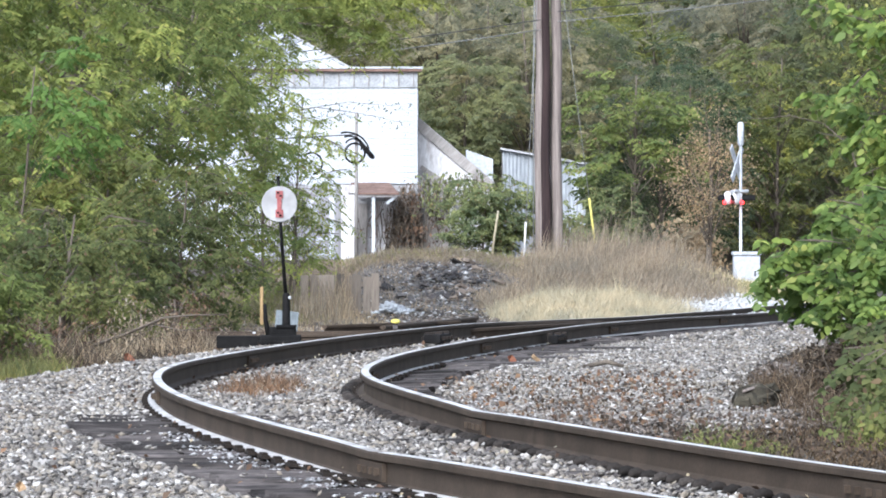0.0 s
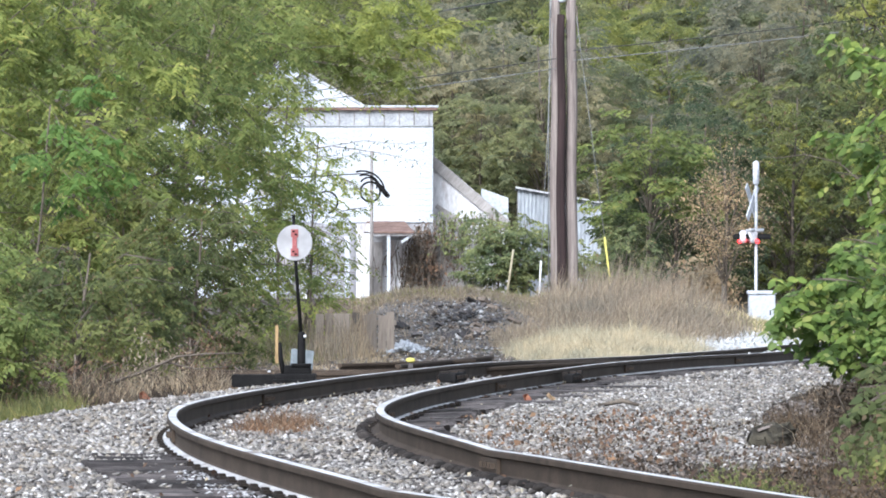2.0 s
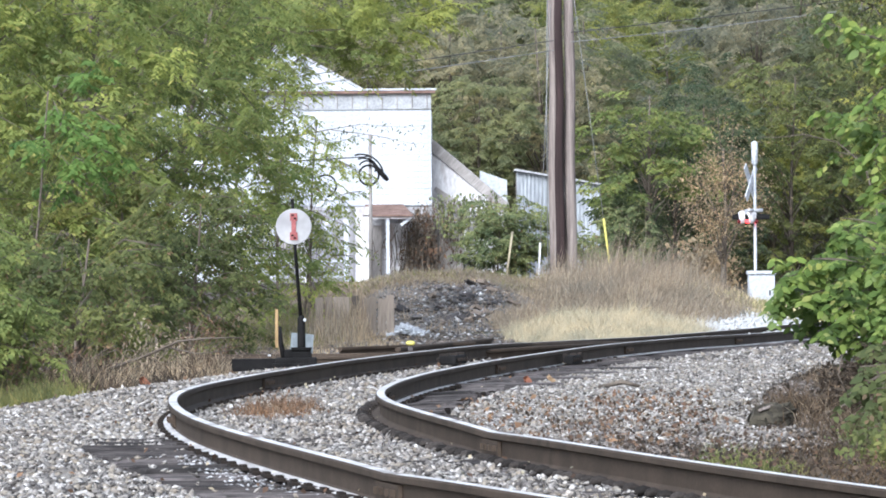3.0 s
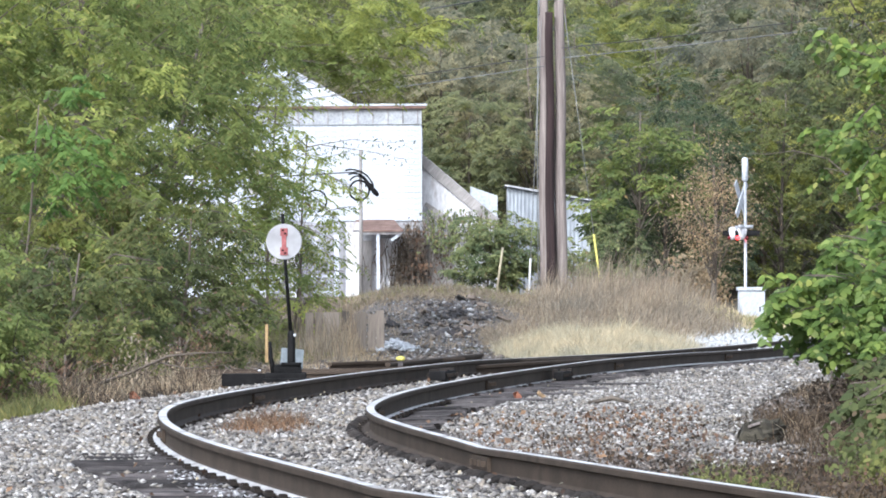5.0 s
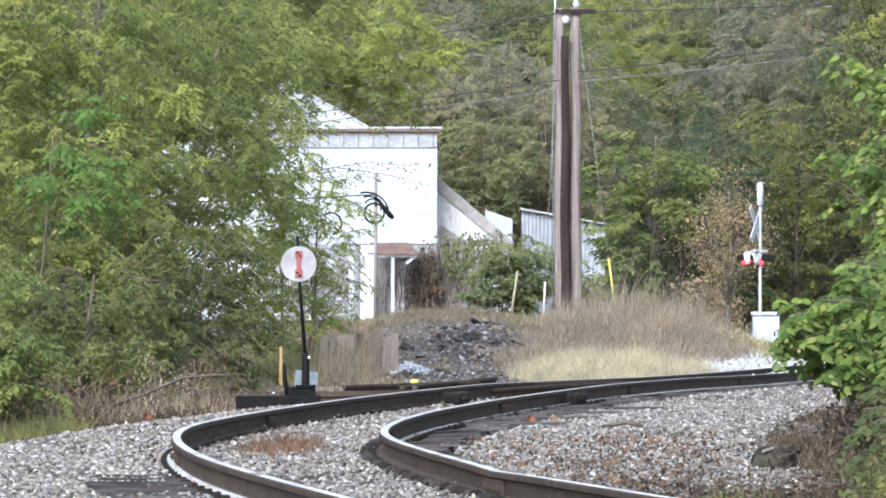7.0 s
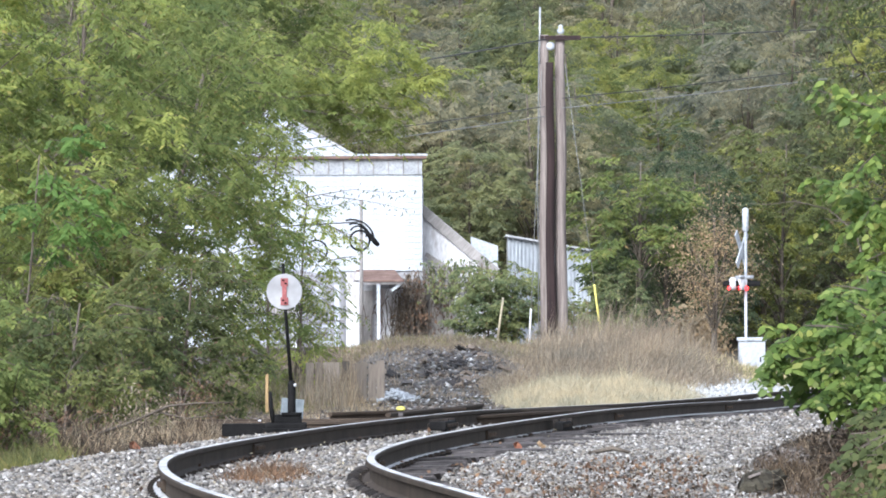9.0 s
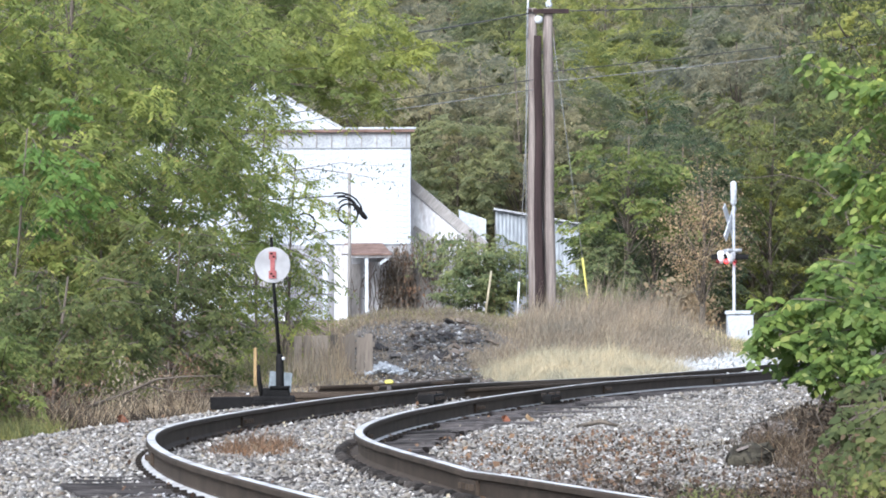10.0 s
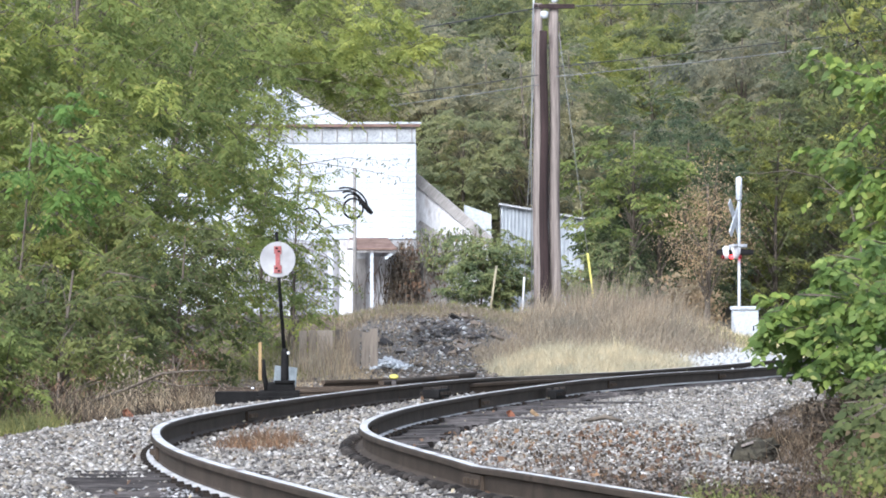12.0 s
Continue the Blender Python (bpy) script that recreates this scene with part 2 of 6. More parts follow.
M_POLE = surface("weathered_pole_wood", (0.13, 0.105, 0.095), (0.34, 0.29, 0.26), 9.0, 0.9, 40, relief=0.012, stretch=(1, 1, 0.04))
M_POLE_DARK = surface("dark_creosoted_pole", (0.016, 0.009, 0.009), (0.044, 0.026, 0.025), 9.0, 0.9, 40, relief=0.012, stretch=(1, 1, 0.04))
M_DRY = leafy("dry_straw", [(0.0, (0.46, 0.39, 0.28)), (0.6, (0.57, 0.50, 0.38)), (1.0, (0.66, 0.60, 0.47))], 0.85, 0.3)
M_WEED = leafy("brown_weed_stems", [(0.0, (0.19, 0.15, 0.118)), (0.6, (0.31, 0.255, 0.205)), (1.0, (0.42, 0.36, 0.295))], 0.9, 0.3)
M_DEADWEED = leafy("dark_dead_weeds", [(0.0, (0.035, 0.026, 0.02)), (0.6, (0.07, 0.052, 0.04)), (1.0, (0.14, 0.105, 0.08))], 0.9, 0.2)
M_GRASS_DULL = leafy("dull_olive_grass", [(0.0, (0.10, 0.11, 0.045)), (0.6, (0.15, 0.155, 0.062)), (1.0, (0.21, 0.195, 0.09))], 0.9, 0.3)
M_GRASS = leafy("olive_grass", [(0.0, (0.11, 0.13, 0.045)), (0.6, (0.19, 0.205, 0.075)), (1.0, (0.30, 0.28, 0.13))], 0.8, 0.35)
M_LITTER = leafy("fallen_brown_leaves", [(0.0, (0.065, 0.042, 0.033)), (0.6, (0.12, 0.075, 0.055)), (1.0, (0.21, 0.135, 0.095))], 0.9, 0.1)
M_RUSSET = leafy("fallen_russet_leaves", [(0.0, (0.07, 0.045, 0.038)), (0.6, (0.115, 0.072, 0.058)), (1.0, (0.20, 0.14, 0.11))], 0.9, 0.1)
M_YELLOW = surface("yellow_plastic", (0.60, 0.52, 0.10), (0.74, 0.66, 0.17), 3, 0.6, 30, relief=0.0)
M_RED = surface("faded_red_paint", (0.24, 0.055, 0.055), (0.36, 0.12, 0.115), 12, 0.6, 60, relief=0.0)
M_GALV = surface("galvanised_steel", (0.42, 0.43, 0.45), (0.62, 0.63, 0.65), 6, 0.45, 40, 0.5, 0.001)
M_WIRE = surface("weathered_cable", (0.03, 0.03, 0.03), (0.08, 0.08, 0.08), 6, 0.6, 40, relief=0.0)
M_PALE_WIRE = surface("pale_aluminium_cable", (0.16, 0.16, 0.16), (0.26, 0.26, 0.25), 6, 0.5, 40, relief=0.0)
M_FLAKE = surface("pale_stone_chips", (0.32, 0.32, 0.33), (0.50, 0.50, 0.51), 8, 0.6, 60, per="island")
M_ROAD = surface("white_road_gravel", (0.42, 0.42, 0.41), (0.60, 0.60, 0.59), 8, 0.8, 60)
M_RUBBLE_DARK = surface("charred_rubble", (0.04, 0.04, 0.042), (0.16, 0.15, 0.15), 4, 0.8, 30, relief=0.01, per="island")
M_RUBBLE_PALE = surface("pale_concrete_rubble", (0.24, 0.24, 0.24), (0.42, 0.42, 0.42), 4, 0.9, 30, relief=0.01, per="island")
M_RED_GLOW = glow("lit_red_lens", (1.0, 0.03, 0.03), 3.0)
M_RED_DULL = surface("unlit_red_lens", (0.10, 0.01, 0.012), (0.16, 0.02, 0.02), 6, 0.2, 40, relief=0.0)
M_LOG = surface("rotten_log_wood", (0.012, 0.010, 0.008), (0.085, 0.075, 0.052), 9, 0.95, 40, relief=0.03, stretch=(1, 0.3, 1))


# ---------- mesh helpers ----------
def mesh_of(name, verts, faces, *mats):
    me = bpy.data.meshes.new(name)
    me.from_pydata([tuple(v) for v in verts], [], faces)
    for m in mats:
        me.materials.append(m)
    me.update()
    return me


def quick_mesh(name, verts, size, mat):
    """A mesh of n loose polygons with `size` corners each, from an array of n * size corners."""
    verts = np.asarray(verts, dtype=np.float32).reshape(-1, 3)
    n = len(verts)
    me = bpy.data.meshes.new(name)
    me.vertices.add(n)
    me.vertices.foreach_set("co", verts.ravel())
    me.loops.add(n)
    me.loops.foreach_set("vertex_index", np.arange(n, dtype=np.int32))
    me.polygons.add(n // size)
    me.polygons.foreach_set("loop_start", np.arange(0, n, size, dtype=np.int32))
    me.materials.append(mat)
    me.update(calc_edges=True)
    return me


def part(name, me, parent=None, label="", at=None):
    """Links a mesh (or a bmesh with its material already set) as one object under its parent."""
    ob = new(name, me)
    if parent:
        ob.parent = parent
    if at is not None:
        ob.matrix_basis = at
    return tagged(ob, label) if label else ob


def thing(name, at, label, category, group="", kind=""):
    ob = new(name)
    ob.empty_display_size = 0.2
    ob.matrix_basis = at
    return tagged(ob, label, category, group, kind)


def box(name, size, centre=(0, 0, 0), mat=None, bevel=0.0, turn=None):
    bm = bmesh.new()
    bmesh.ops.create_cube(bm, size=1.0)
    bmesh.ops.scale(bm, vec=size, verts=bm.verts)
    if bevel:
        bmesh.ops.bevel(bm, geom=bm.edges[:], offset=bevel, segments=2, profile=0.7, affect="EDGES")
    if turn is not None:
        bmesh.ops.transform(bm, matrix=turn, verts=bm.verts)
    bmesh.ops.translate(bm, vec=centre, verts=bm.verts)
    return finish(bm, name, mat)


def finish(bm, name, mat, smooth=False):
    me = bpy.data.meshes.new(name)
    bm.to_mesh(me)
    bm.free()
    if mat:
        me.materials.append(mat)
    if smooth:
        me.polygons.foreach_set("use_smooth", [True] * len(me.polygons))
    return me


def tube_data(points, radii, sides=6):
    """Rings along a line of points, closed at both ends."""
    pts = [Vector(p) for p in points]
    verts, faces = [], []
    side = None
    for i, p in enumerate(pts):
        d = (pts[min(i + 1, len(pts) - 1)] - pts[max(i - 1, 0)]).normalized()
        if side is None:
            side = d.orthogonal().normalized()
        side = (side - d * side.dot(d)).normalized()
        other = d.cross(side)
        for k in range(sides):
            a = 2 * math.pi * k / sides
            verts.append(p + (side * math.cos(a) + other * math.sin(a)) * radii[i])
    for i in range(len(pts) - 1):
        for k in range(sides):
            a, b = i * sides + k, i * sides + (k + 1) % sides
            faces.append((a, b, b + sides, a + sides))
    faces.append(tuple(range(sides))[::-1])
    faces.append(tuple(range((len(pts) - 1) * sides, len(pts) * sides)))
    return verts, faces


def tubes(name, lines, mat, sides=6, smooth=True):
    """Several tubes in one mesh: (points, radii) each."""
    verts, faces = [], []
    for pts, radii in lines:
        if isinstance(radii, (int, float)):
            radii = [radii] * len(pts)
        v, f = tube_data(pts, radii, sides)
        o = len(verts)
        verts += v
        faces += [tuple(i + o for i in q) for q in f]
    me = mesh_of(name, verts, faces, mat)
    if smooth:
        me.polygons.foreach_set("use_smooth", [True] * len(me.polygons))
    return me


def lathe(name, profile, mat, sides=20, axis="Z"):
    """A turned body: profile of (radius, height)."""
    verts, faces = [], []
    for r, z in profile:
        for k in range(sides):
            a = 2 * math.pi * k / sides
            verts.append((r * math.cos(a), r * math.sin(a), z))
    for i in range(len(profile) - 1):
        for k in range(sides):
            a, b = i * sides + k, i * sides + (k + 1) % sides
            faces.append((a, b, b + sides, a + sides))
    faces.append(tuple(range(sides))[::-1])
    faces.append(tuple(range((len(profile) - 1) * sides, len(profile) * sides)))
    if axis == "X":
        verts = [(z, x, y) for x, y, z in verts]
    if axis == "Y":
        verts = [(y, z, x) for x, y, z in verts]
    me = mesh_of(name, verts, faces, mat)
    me.polygons.foreach_set("use_smooth", [len(p.vertices) == 4 for p in me.polygons])
    return me


# ---------- the lie of the land ----------
def smooth(a, b, v):
    k = np.clip((v - a) / (b - a), 0, 1)
    return k * k * (3 - 2 * k)


KNOT_Y = np.array([4, 12, 18, 24, 30, 36, 42, 48, 54, 60, 66, 72, 78, 84, 90, 96, 110, 130])
KNOT_X = np.array([7.2, 4.46, 2.496, 0.922, -0.177, -0.968, -1.333, -1.114, -0.56, 0.177, 1.016, 1.935, 2.917, 3.944, 5.002, 6.08, 8.9, 13.4])


def spline(y):
    """The track's middle line: x for a y, through the knots."""
    y = np.asarray(y, dtype=float)
    k = np.clip(np.searchsorted(KNOT_Y, y) - 1, 0, len(KNOT_Y) - 2)
    slope = np.gradient(KNOT_X, KNOT_Y)
    h = KNOT_Y[k + 1] - KNOT_Y[k]
    s = (y - KNOT_Y[k]) / h
    return ((2 * s**3 - 3 * s**2 + 1) * KNOT_X[k] + (s**3 - 2 * s**2 + s) * h * slope[k]
            + (-2 * s**3 + 3 * s**2) * KNOT_X[k + 1] + (s**3 - s**2) * h * slope[k + 1])


def grade(y):
    """The line falls gently beyond the switch."""
    return -0.12 * smooth(63, 92, np.asarray(y, dtype=float))


def land(x, y):
    """Height of the ground: a level ballast bed (0 = top of the ties), lower verges, a bank up to the house, a wooded hill."""
    x, y = np.asarray(x, dtype=float), np.asarray(y, dtype=float)
    d = x - spline(np.clip(y, 4, 130))
    z = -0.03 + 0 * x + grade(y) * (1 - smooth(100, 130, y))
    z = z - 0.22 * smooth(2.1, 3.4, -d) * (1 - smooth(60, 90, y)) - 0.10 * smooth(1.6, 3.2, d) * smooth(8, 20, y) * (1 - smooth(34, 50, y))
    bank = smooth(84, 150, y) * (1 - smooth(5.2, 7.5, x))
    z = z + 0.55 * bank
    z = z + 0.22 * np.exp(-(((x + 0.2) / 2.2) ** 2 + ((y - 140) / 22) ** 2))
    z = z + 11.0 * smooth(212, 300, y) + 26 * smooth(280, 420, y)
    z = z + 7.0 * smooth(9, 60, np.abs(x)) * smooth(60, 200, y)
    return z


def grid_mesh(name, xs, ys, height, mat):
    gx, gy = np.meshgrid(xs, ys)
    gz = height(gx, gy)
    v = np.stack([gx, gy, gz], -1).reshape(-1, 3)
    n, m = len(xs), len(ys)
    f = [(j * n + i, j * n + i + 1, (j + 1) * n + i + 1, (j + 1) * n + i) for j in range(m - 1) for i in range(n - 1)]
    me = mesh_of(name, v.tolist(), f, mat)
    me.polygons.foreach_set("use_smooth", [True] * len(me.polygons))
    return me


def rough_land(x, y):
    return land(x, y) + 0.04 * np.sin(x * 2.1 + y * 0.7) * np.sin(y * 1.3 - x) * smooth(2.5, 5, np.abs(x - spline(np.clip(y, 4, 130))))


xs = np.concatenate([[-900, -400, -200, -120, -80, -60, -45, -32, -24, -18], np.linspace(-14, 16, 76), [20, 26, 34, 45, 60, 80, 120, 200, 400, 900]])
ys = np.concatenate([[-400, -150, -60, -25, -10, 0], np.linspace(6, 130, 125), np.linspace(133, 320, 64), [340, 370, 420, 500, 700, 1100, 2000]])
tagged(new("ground", grid_mesh("ground", xs, ys, lambda x, y: rough_land(x, y) - 0.03, M_GROUND)),
       "brown soil with leaf litter and sparse weeds", "ground", kind="structure")


def bed(name, lo, hi, y0, y1, mat):
    """A strip of ballast that follows the track from lo to hi metres beside its middle line."""
    yy = np.arange(y0, y1, 0.5)
    dd = np.linspace(lo, hi, 26)
    v, f = [], []
    for y in yy:
        c = float(spline(y))
        for d in dd:
            x = c + (d if d < 1.2 else 1.2 + (d - 1.2) * float(0.04 + 0.96 * smooth(29.5, 41, y)))
            edge = min(d - lo, hi - d)
            dip = 0.13 * (-1.62 < d < -0.62) * (y < 37) + 0.04 * (0.45 < d < 0.72) * (y < 40) + 0.08 * (0.80 < d < 1.45) * (38 < y < 80)
            v.append((x, y, float(land(x, y)) + 0.02 * min(1, edge / 0.4) - 0.05 * (edge < 0.01) - dip + 0.012 * noise.noise((x * 3, y * 3, 0))))
    n = len(dd)
    for j in range(len(yy) - 1):
        for i in range(n - 1):
            f.append((j * n + i, j * n + i + 1, (j + 1) * n + i + 1, (j + 1) * n + i))
    return mesh_of(name, v, f, mat)


tagged(new("ballast_bed", bed("ballast_bed", -2.75, 3.7, 6, 100, M_BALLAST_BED)), "pale grey crushed-stone ballast under the track", "ballast", kind="structure")

# loose ballast stones: many small broken solids
rng = np.random.default_rng(5)
CORE = np.array([(1, 0, 0), (0, 1, 0), (-1, 0, 0), (0, -1, 0), (0, 0, 1), (0, 0, -1)], dtype=float)
TRI = np.array([(0, 1, 4), (1, 2, 4), (2, 3, 4), (3, 0, 4), (1, 0, 5), (2, 1, 5), (3, 2, 5), (0, 3, 5)])


def stones(name, x, y, z, size, mat, flat=0.65):
    """Broken stones of eight faces each at the given places."""
    n = len(x)
    v = CORE[None] * rng.uniform(0.55, 1.2, (n, 6, 1)) + rng.normal(0, 0.22, (n, 6, 3))
    a = rng.uniform(0, 6.283, n)
    c, s = np.cos(a), np.sin(a)
    tilt = rng.normal(0, 0.45, n)
    vx, vy, vz = v[..., 0], v[..., 1], v[..., 2] * flat
    vy, vz = vy * np.cos(tilt)[:, None] - vz * np.sin(tilt)[:, None], vy * np.sin(tilt)[:, None] + vz * np.cos(tilt)[:, None]
    px = (vx * c[:, None] - vy * s[:, None]) * size[:, None] + x[:, None]
    py = (vx * s[:, None] + vy * c[:, None]) * size[:, None] + y[:, None]
    pz = vz * size[:, None] + z[:, None]
    verts = np.stack([px, py, pz], -1).reshape(-1, 3).astype(np.float32)
    faces = (TRI[None] + 6 * np.arange(n)[:, None, None]).reshape(-1).astype(np.int32)
    me = bpy.data.meshes.new(name)
    me.vertices.add(len(verts))
    me.vertices.foreach_set("co", verts.ravel())
    me.loops.add(len(faces))
    me.loops.foreach_set("vertex_index", faces)
    me.polygons.add(len(faces) // 3)
    me.polygons.foreach_set("loop_start", np.arange(0, len(faces), 3, dtype=np.int32))
    me.materials.append(mat)
    me.update(calc_edges=True)
    return me


def along(n, y0, y1, lo, hi, power=1.0):
    y = y0 + (y1 - y0) * rng.uniform(0, 1, n) ** power
    return spline(y) + rng.uniform(lo, hi, n), y


def ballast():
    xs, ys, zs, ss = [], [], [], []
    for n, y0, y1, lo, hi, size in ((66000, 19, 42, -2.9, 1.7, 0.0215), (24000, 42, 62, -2.7, 1.2, 0.024), (62000, 26, 64, 0.9, 3.7, 0.0205), (14000, 62, 98, -2.2, 3.6, 0.032)):
        x, y = along(n, y0, y1, lo, hi)
        d = x - spline(y)
        s = size * np.minimum(rng.lognormal(0, 0.36, n), 1.75)
        keep = (np.abs(np.abs(d) - 0.7525) > 0.10)
        bare = (d < -0.80) & (d > -1.30 - 0.027 * (35.7 - y)) & (y < 36 + 2 * np.sin(7 * d)) & (rng.uniform(0, 1, n) < 0.97)
        bare |= (d > 0.80) & (d < 1.40) & (y > 38) & (y < 80) & (rng.uniform(0, 1, n) < 0.66)
        tied = (d > 0.45) & (d < 0.70) & (y < 40) & (rng.uniform(0, 1, n) < 0.35)
        edge = 1.2 + 2.5 * smooth(29.5, 41, y) + rng.normal(0, 0.16, n)
        keep &= ~bare & ~tied & (d < edge) & (d > -2.65 + rng.normal(0, 0.12, n))
        z = land(x, y) + 0.026 + rng.uniform(-0.014, 0.018, n)
        z = z - 0.062 * ((d < -0.80) & (d > -1.50) & (y < 35)) - 0.05 * ((d > 0.80) & (d < 1.40) & (y > 38))
        xs.append(x[keep]), ys.append(y[keep]), zs.append(z[keep]), ss.append(s[keep])
    x, y, z, s = [np.concatenate(q) for q in (xs, ys, zs, ss)]
    old = (x - spline(y) > 0.95) & (rng.uniform(0, 1, len(x)) > smooth(32, 43, y))
    for sel, mat, label in ((~old, M_STONE, "loose pale grey crushed limestone beside and between the rails"), (old, M_STONE_OLD, "dull brownish old ballast on the inside of the curve")):
        ob = new("ballast_stone", stones("ballast_stone", x[sel], y[sel], z[sel], s[sel], mat, 0.52))
        tagged(ob, label, "gravel", kind="stuff")


ballast()
x, y = along(90, 19, 36, -1.42, -0.86)
tagged(new("stone_chips", stones("stone_chips", x, y, np.full(90, 0.012), 0.016 * rng.lognormal(0, 0.4, 90), M_STONE, 0.4)),
       "grey stone chips scattered over the tie ends", "gravel", kind="stuff")
x, y = rng.uniform(3.7, 7.0, 6000), rng.uniform(89, 116, 6000)
tagged(new("stone_chips", stones("stone_chips", x, y, land(x, y) + 0.02, 0.05 * rng.lognormal(0, 0.3, 6000), M_ROAD, 0.5)),
       "pale gravel of the crossing road", "gravel", kind="stuff")


# ---------- rails, ties, plates ----------
HALF = 0.7525
PROFILE = [(-0.068, 0), (-0.068, 0.010), (-0.020, 0.024), (-0.0085, 0.034), (-0.0085, 0.122), (-0.036, 0.132), (-0.036, 0.158), (-0.029, 0.168),
           (0.029, 0.168), (0.036, 0.158), (0.036, 0.132), (0.0085, 0.122), (0.0085, 0.034), (0.020, 0.024), (0.068, 0.010), (0.068, 0)]


def rail_mesh(name, line, worn=True, sheen_foot=-1):
    """A rail swept along a line of points at the height of its foot; the head's running face is worn bright, and one
    foot face can take the same painted sheen.
    """
    pts = [Vector(p) for p in line]
    v, f, n = [], [], len(PROFILE)
    for i, p in enumerate(pts):
        d = pts[min(i + 1, len(pts) - 1)] - pts[max(i - 1, 0)]
        right = Vector((d.y, -d.x, 0)).normalized()
        for a, h in PROFILE:
            v.append(p + right * a + Vector((0, 0, h)))
    for i in range(len(pts) - 1):
        for k in range(n):
            a, b = i * n + k, i * n + (k + 1) % n
            f.append((a, a + n, b + n, b))
    f.append(tuple(range(n)))
    f.append(tuple(range((len(pts) - 1) * n, len(pts) * n))[::-1])
    me = mesh_of(name, v, f, M_RAIL, M_RAIL_SHEEN)
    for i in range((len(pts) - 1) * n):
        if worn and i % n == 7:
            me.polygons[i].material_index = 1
        # the wet foot's sky reflection, painted with the head's bright colour
        if i % n == sheen_foot:
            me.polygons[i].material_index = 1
    return me


def offset_line(side, y0, y1, step=0.5):
    out = []
    for y in np.arange(y0, y1 + 0.01, step):
        x = float(spline(y))
        d = (float(spline(y + 0.1)) - float(spline(y - 0.1))) / 0.2
        k = 1 / math.hypot(1, d)
        sag = -0.024 * math.exp(-abs(y - (32.4 if side > 0 else 26.4)) / 1.3) + 0.010 * noise.noise((y * 0.13, side * 3.0, 0))
        out.append((x + side * HALF * k, y - side * HALF * k * d, 0.008 + sag + float(grade(y)) - (0.03 * float(smooth(64, 76, y)) if side < 0 else 0.0)))
    return out


track = thing("railway_track", pose(0, 0, 0), "single rusty railway track in a tight double curve on ballast", "railway track")
for side in (-1, 1):
    part("rail", rail_mesh("rail", offset_line(side, 5, 128), True, 1 if side < 0 else 13), track, "brown weathered steel rail with a bright worn top and sheen painted along its foot")



def split_tie(seed):
    """A weathered tie in one skin: ridged and split along its length, with ragged ends."""
    g = random.Random(seed)
    ridge = [-0.11, -0.092, -0.075, -0.056, -0.035, -0.018, 0.0, 0.02, 0.04, 0.058, 0.075, 0.093, 0.11]
    high = [-0.012 if k in (0, 12) else -0.045 + g.uniform(-0.010, 0.010) if k % 2 == 0 else g.uniform(-0.012, 0.004) for k in range(13)]
    rag = [g.uniform(0, 0.05) if k % 2 else 0.07 for k in range(13)]
    v, f, n = [], [], 15
    for x, s_ in ((-1.36, 1), (-0.9, 0), (-0.3, 0), (0.5, 0), (0.9, 0), (1.32, -1)):
        v += [(x, -0.11, -0.17), (x, 0.11, -0.17)]
        v += [(x + s_ * rag[k], ridge[k], high[k] + g.uniform(-0.004, 0.004)) for k in range(12, -1, -1)]
    for k in range(5):
        f += [(n * k + q, n * k + (q + 1) % n, n * k + n + (q + 1) % n, n * k + n + q) for q in range(n)]
    f += [tuple(range(n))[::-1], tuple(range(5 * n, 6 * n))]
    return mesh_of("tie", v, f, M_TIE)


TIES = [split_tie(k) for k in range(4)]


def tie_plate():
    bm = bmesh.new()
    bmesh.ops.create_cube(bm, size=1.0)
    bmesh.ops.scale(bm, vec=(0.22, 0.18, 0.016), verts=bm.verts)
    for sx, sy in ((-0.085, 0.05), (0.085, -0.05), (-0.09, -0.05), (0.09, 0.05)):
        q = bmesh.ops.create_cube(bm, size=1.0)["verts"]
        bmesh.ops.scale(bm, vec=(0.036, 0.026, 0.022), verts=q)
        bmesh.ops.translate(bm, vec=(sx, sy, 0.012), verts=q)
    return finish(bm, "tie_plate", M_PLATE)


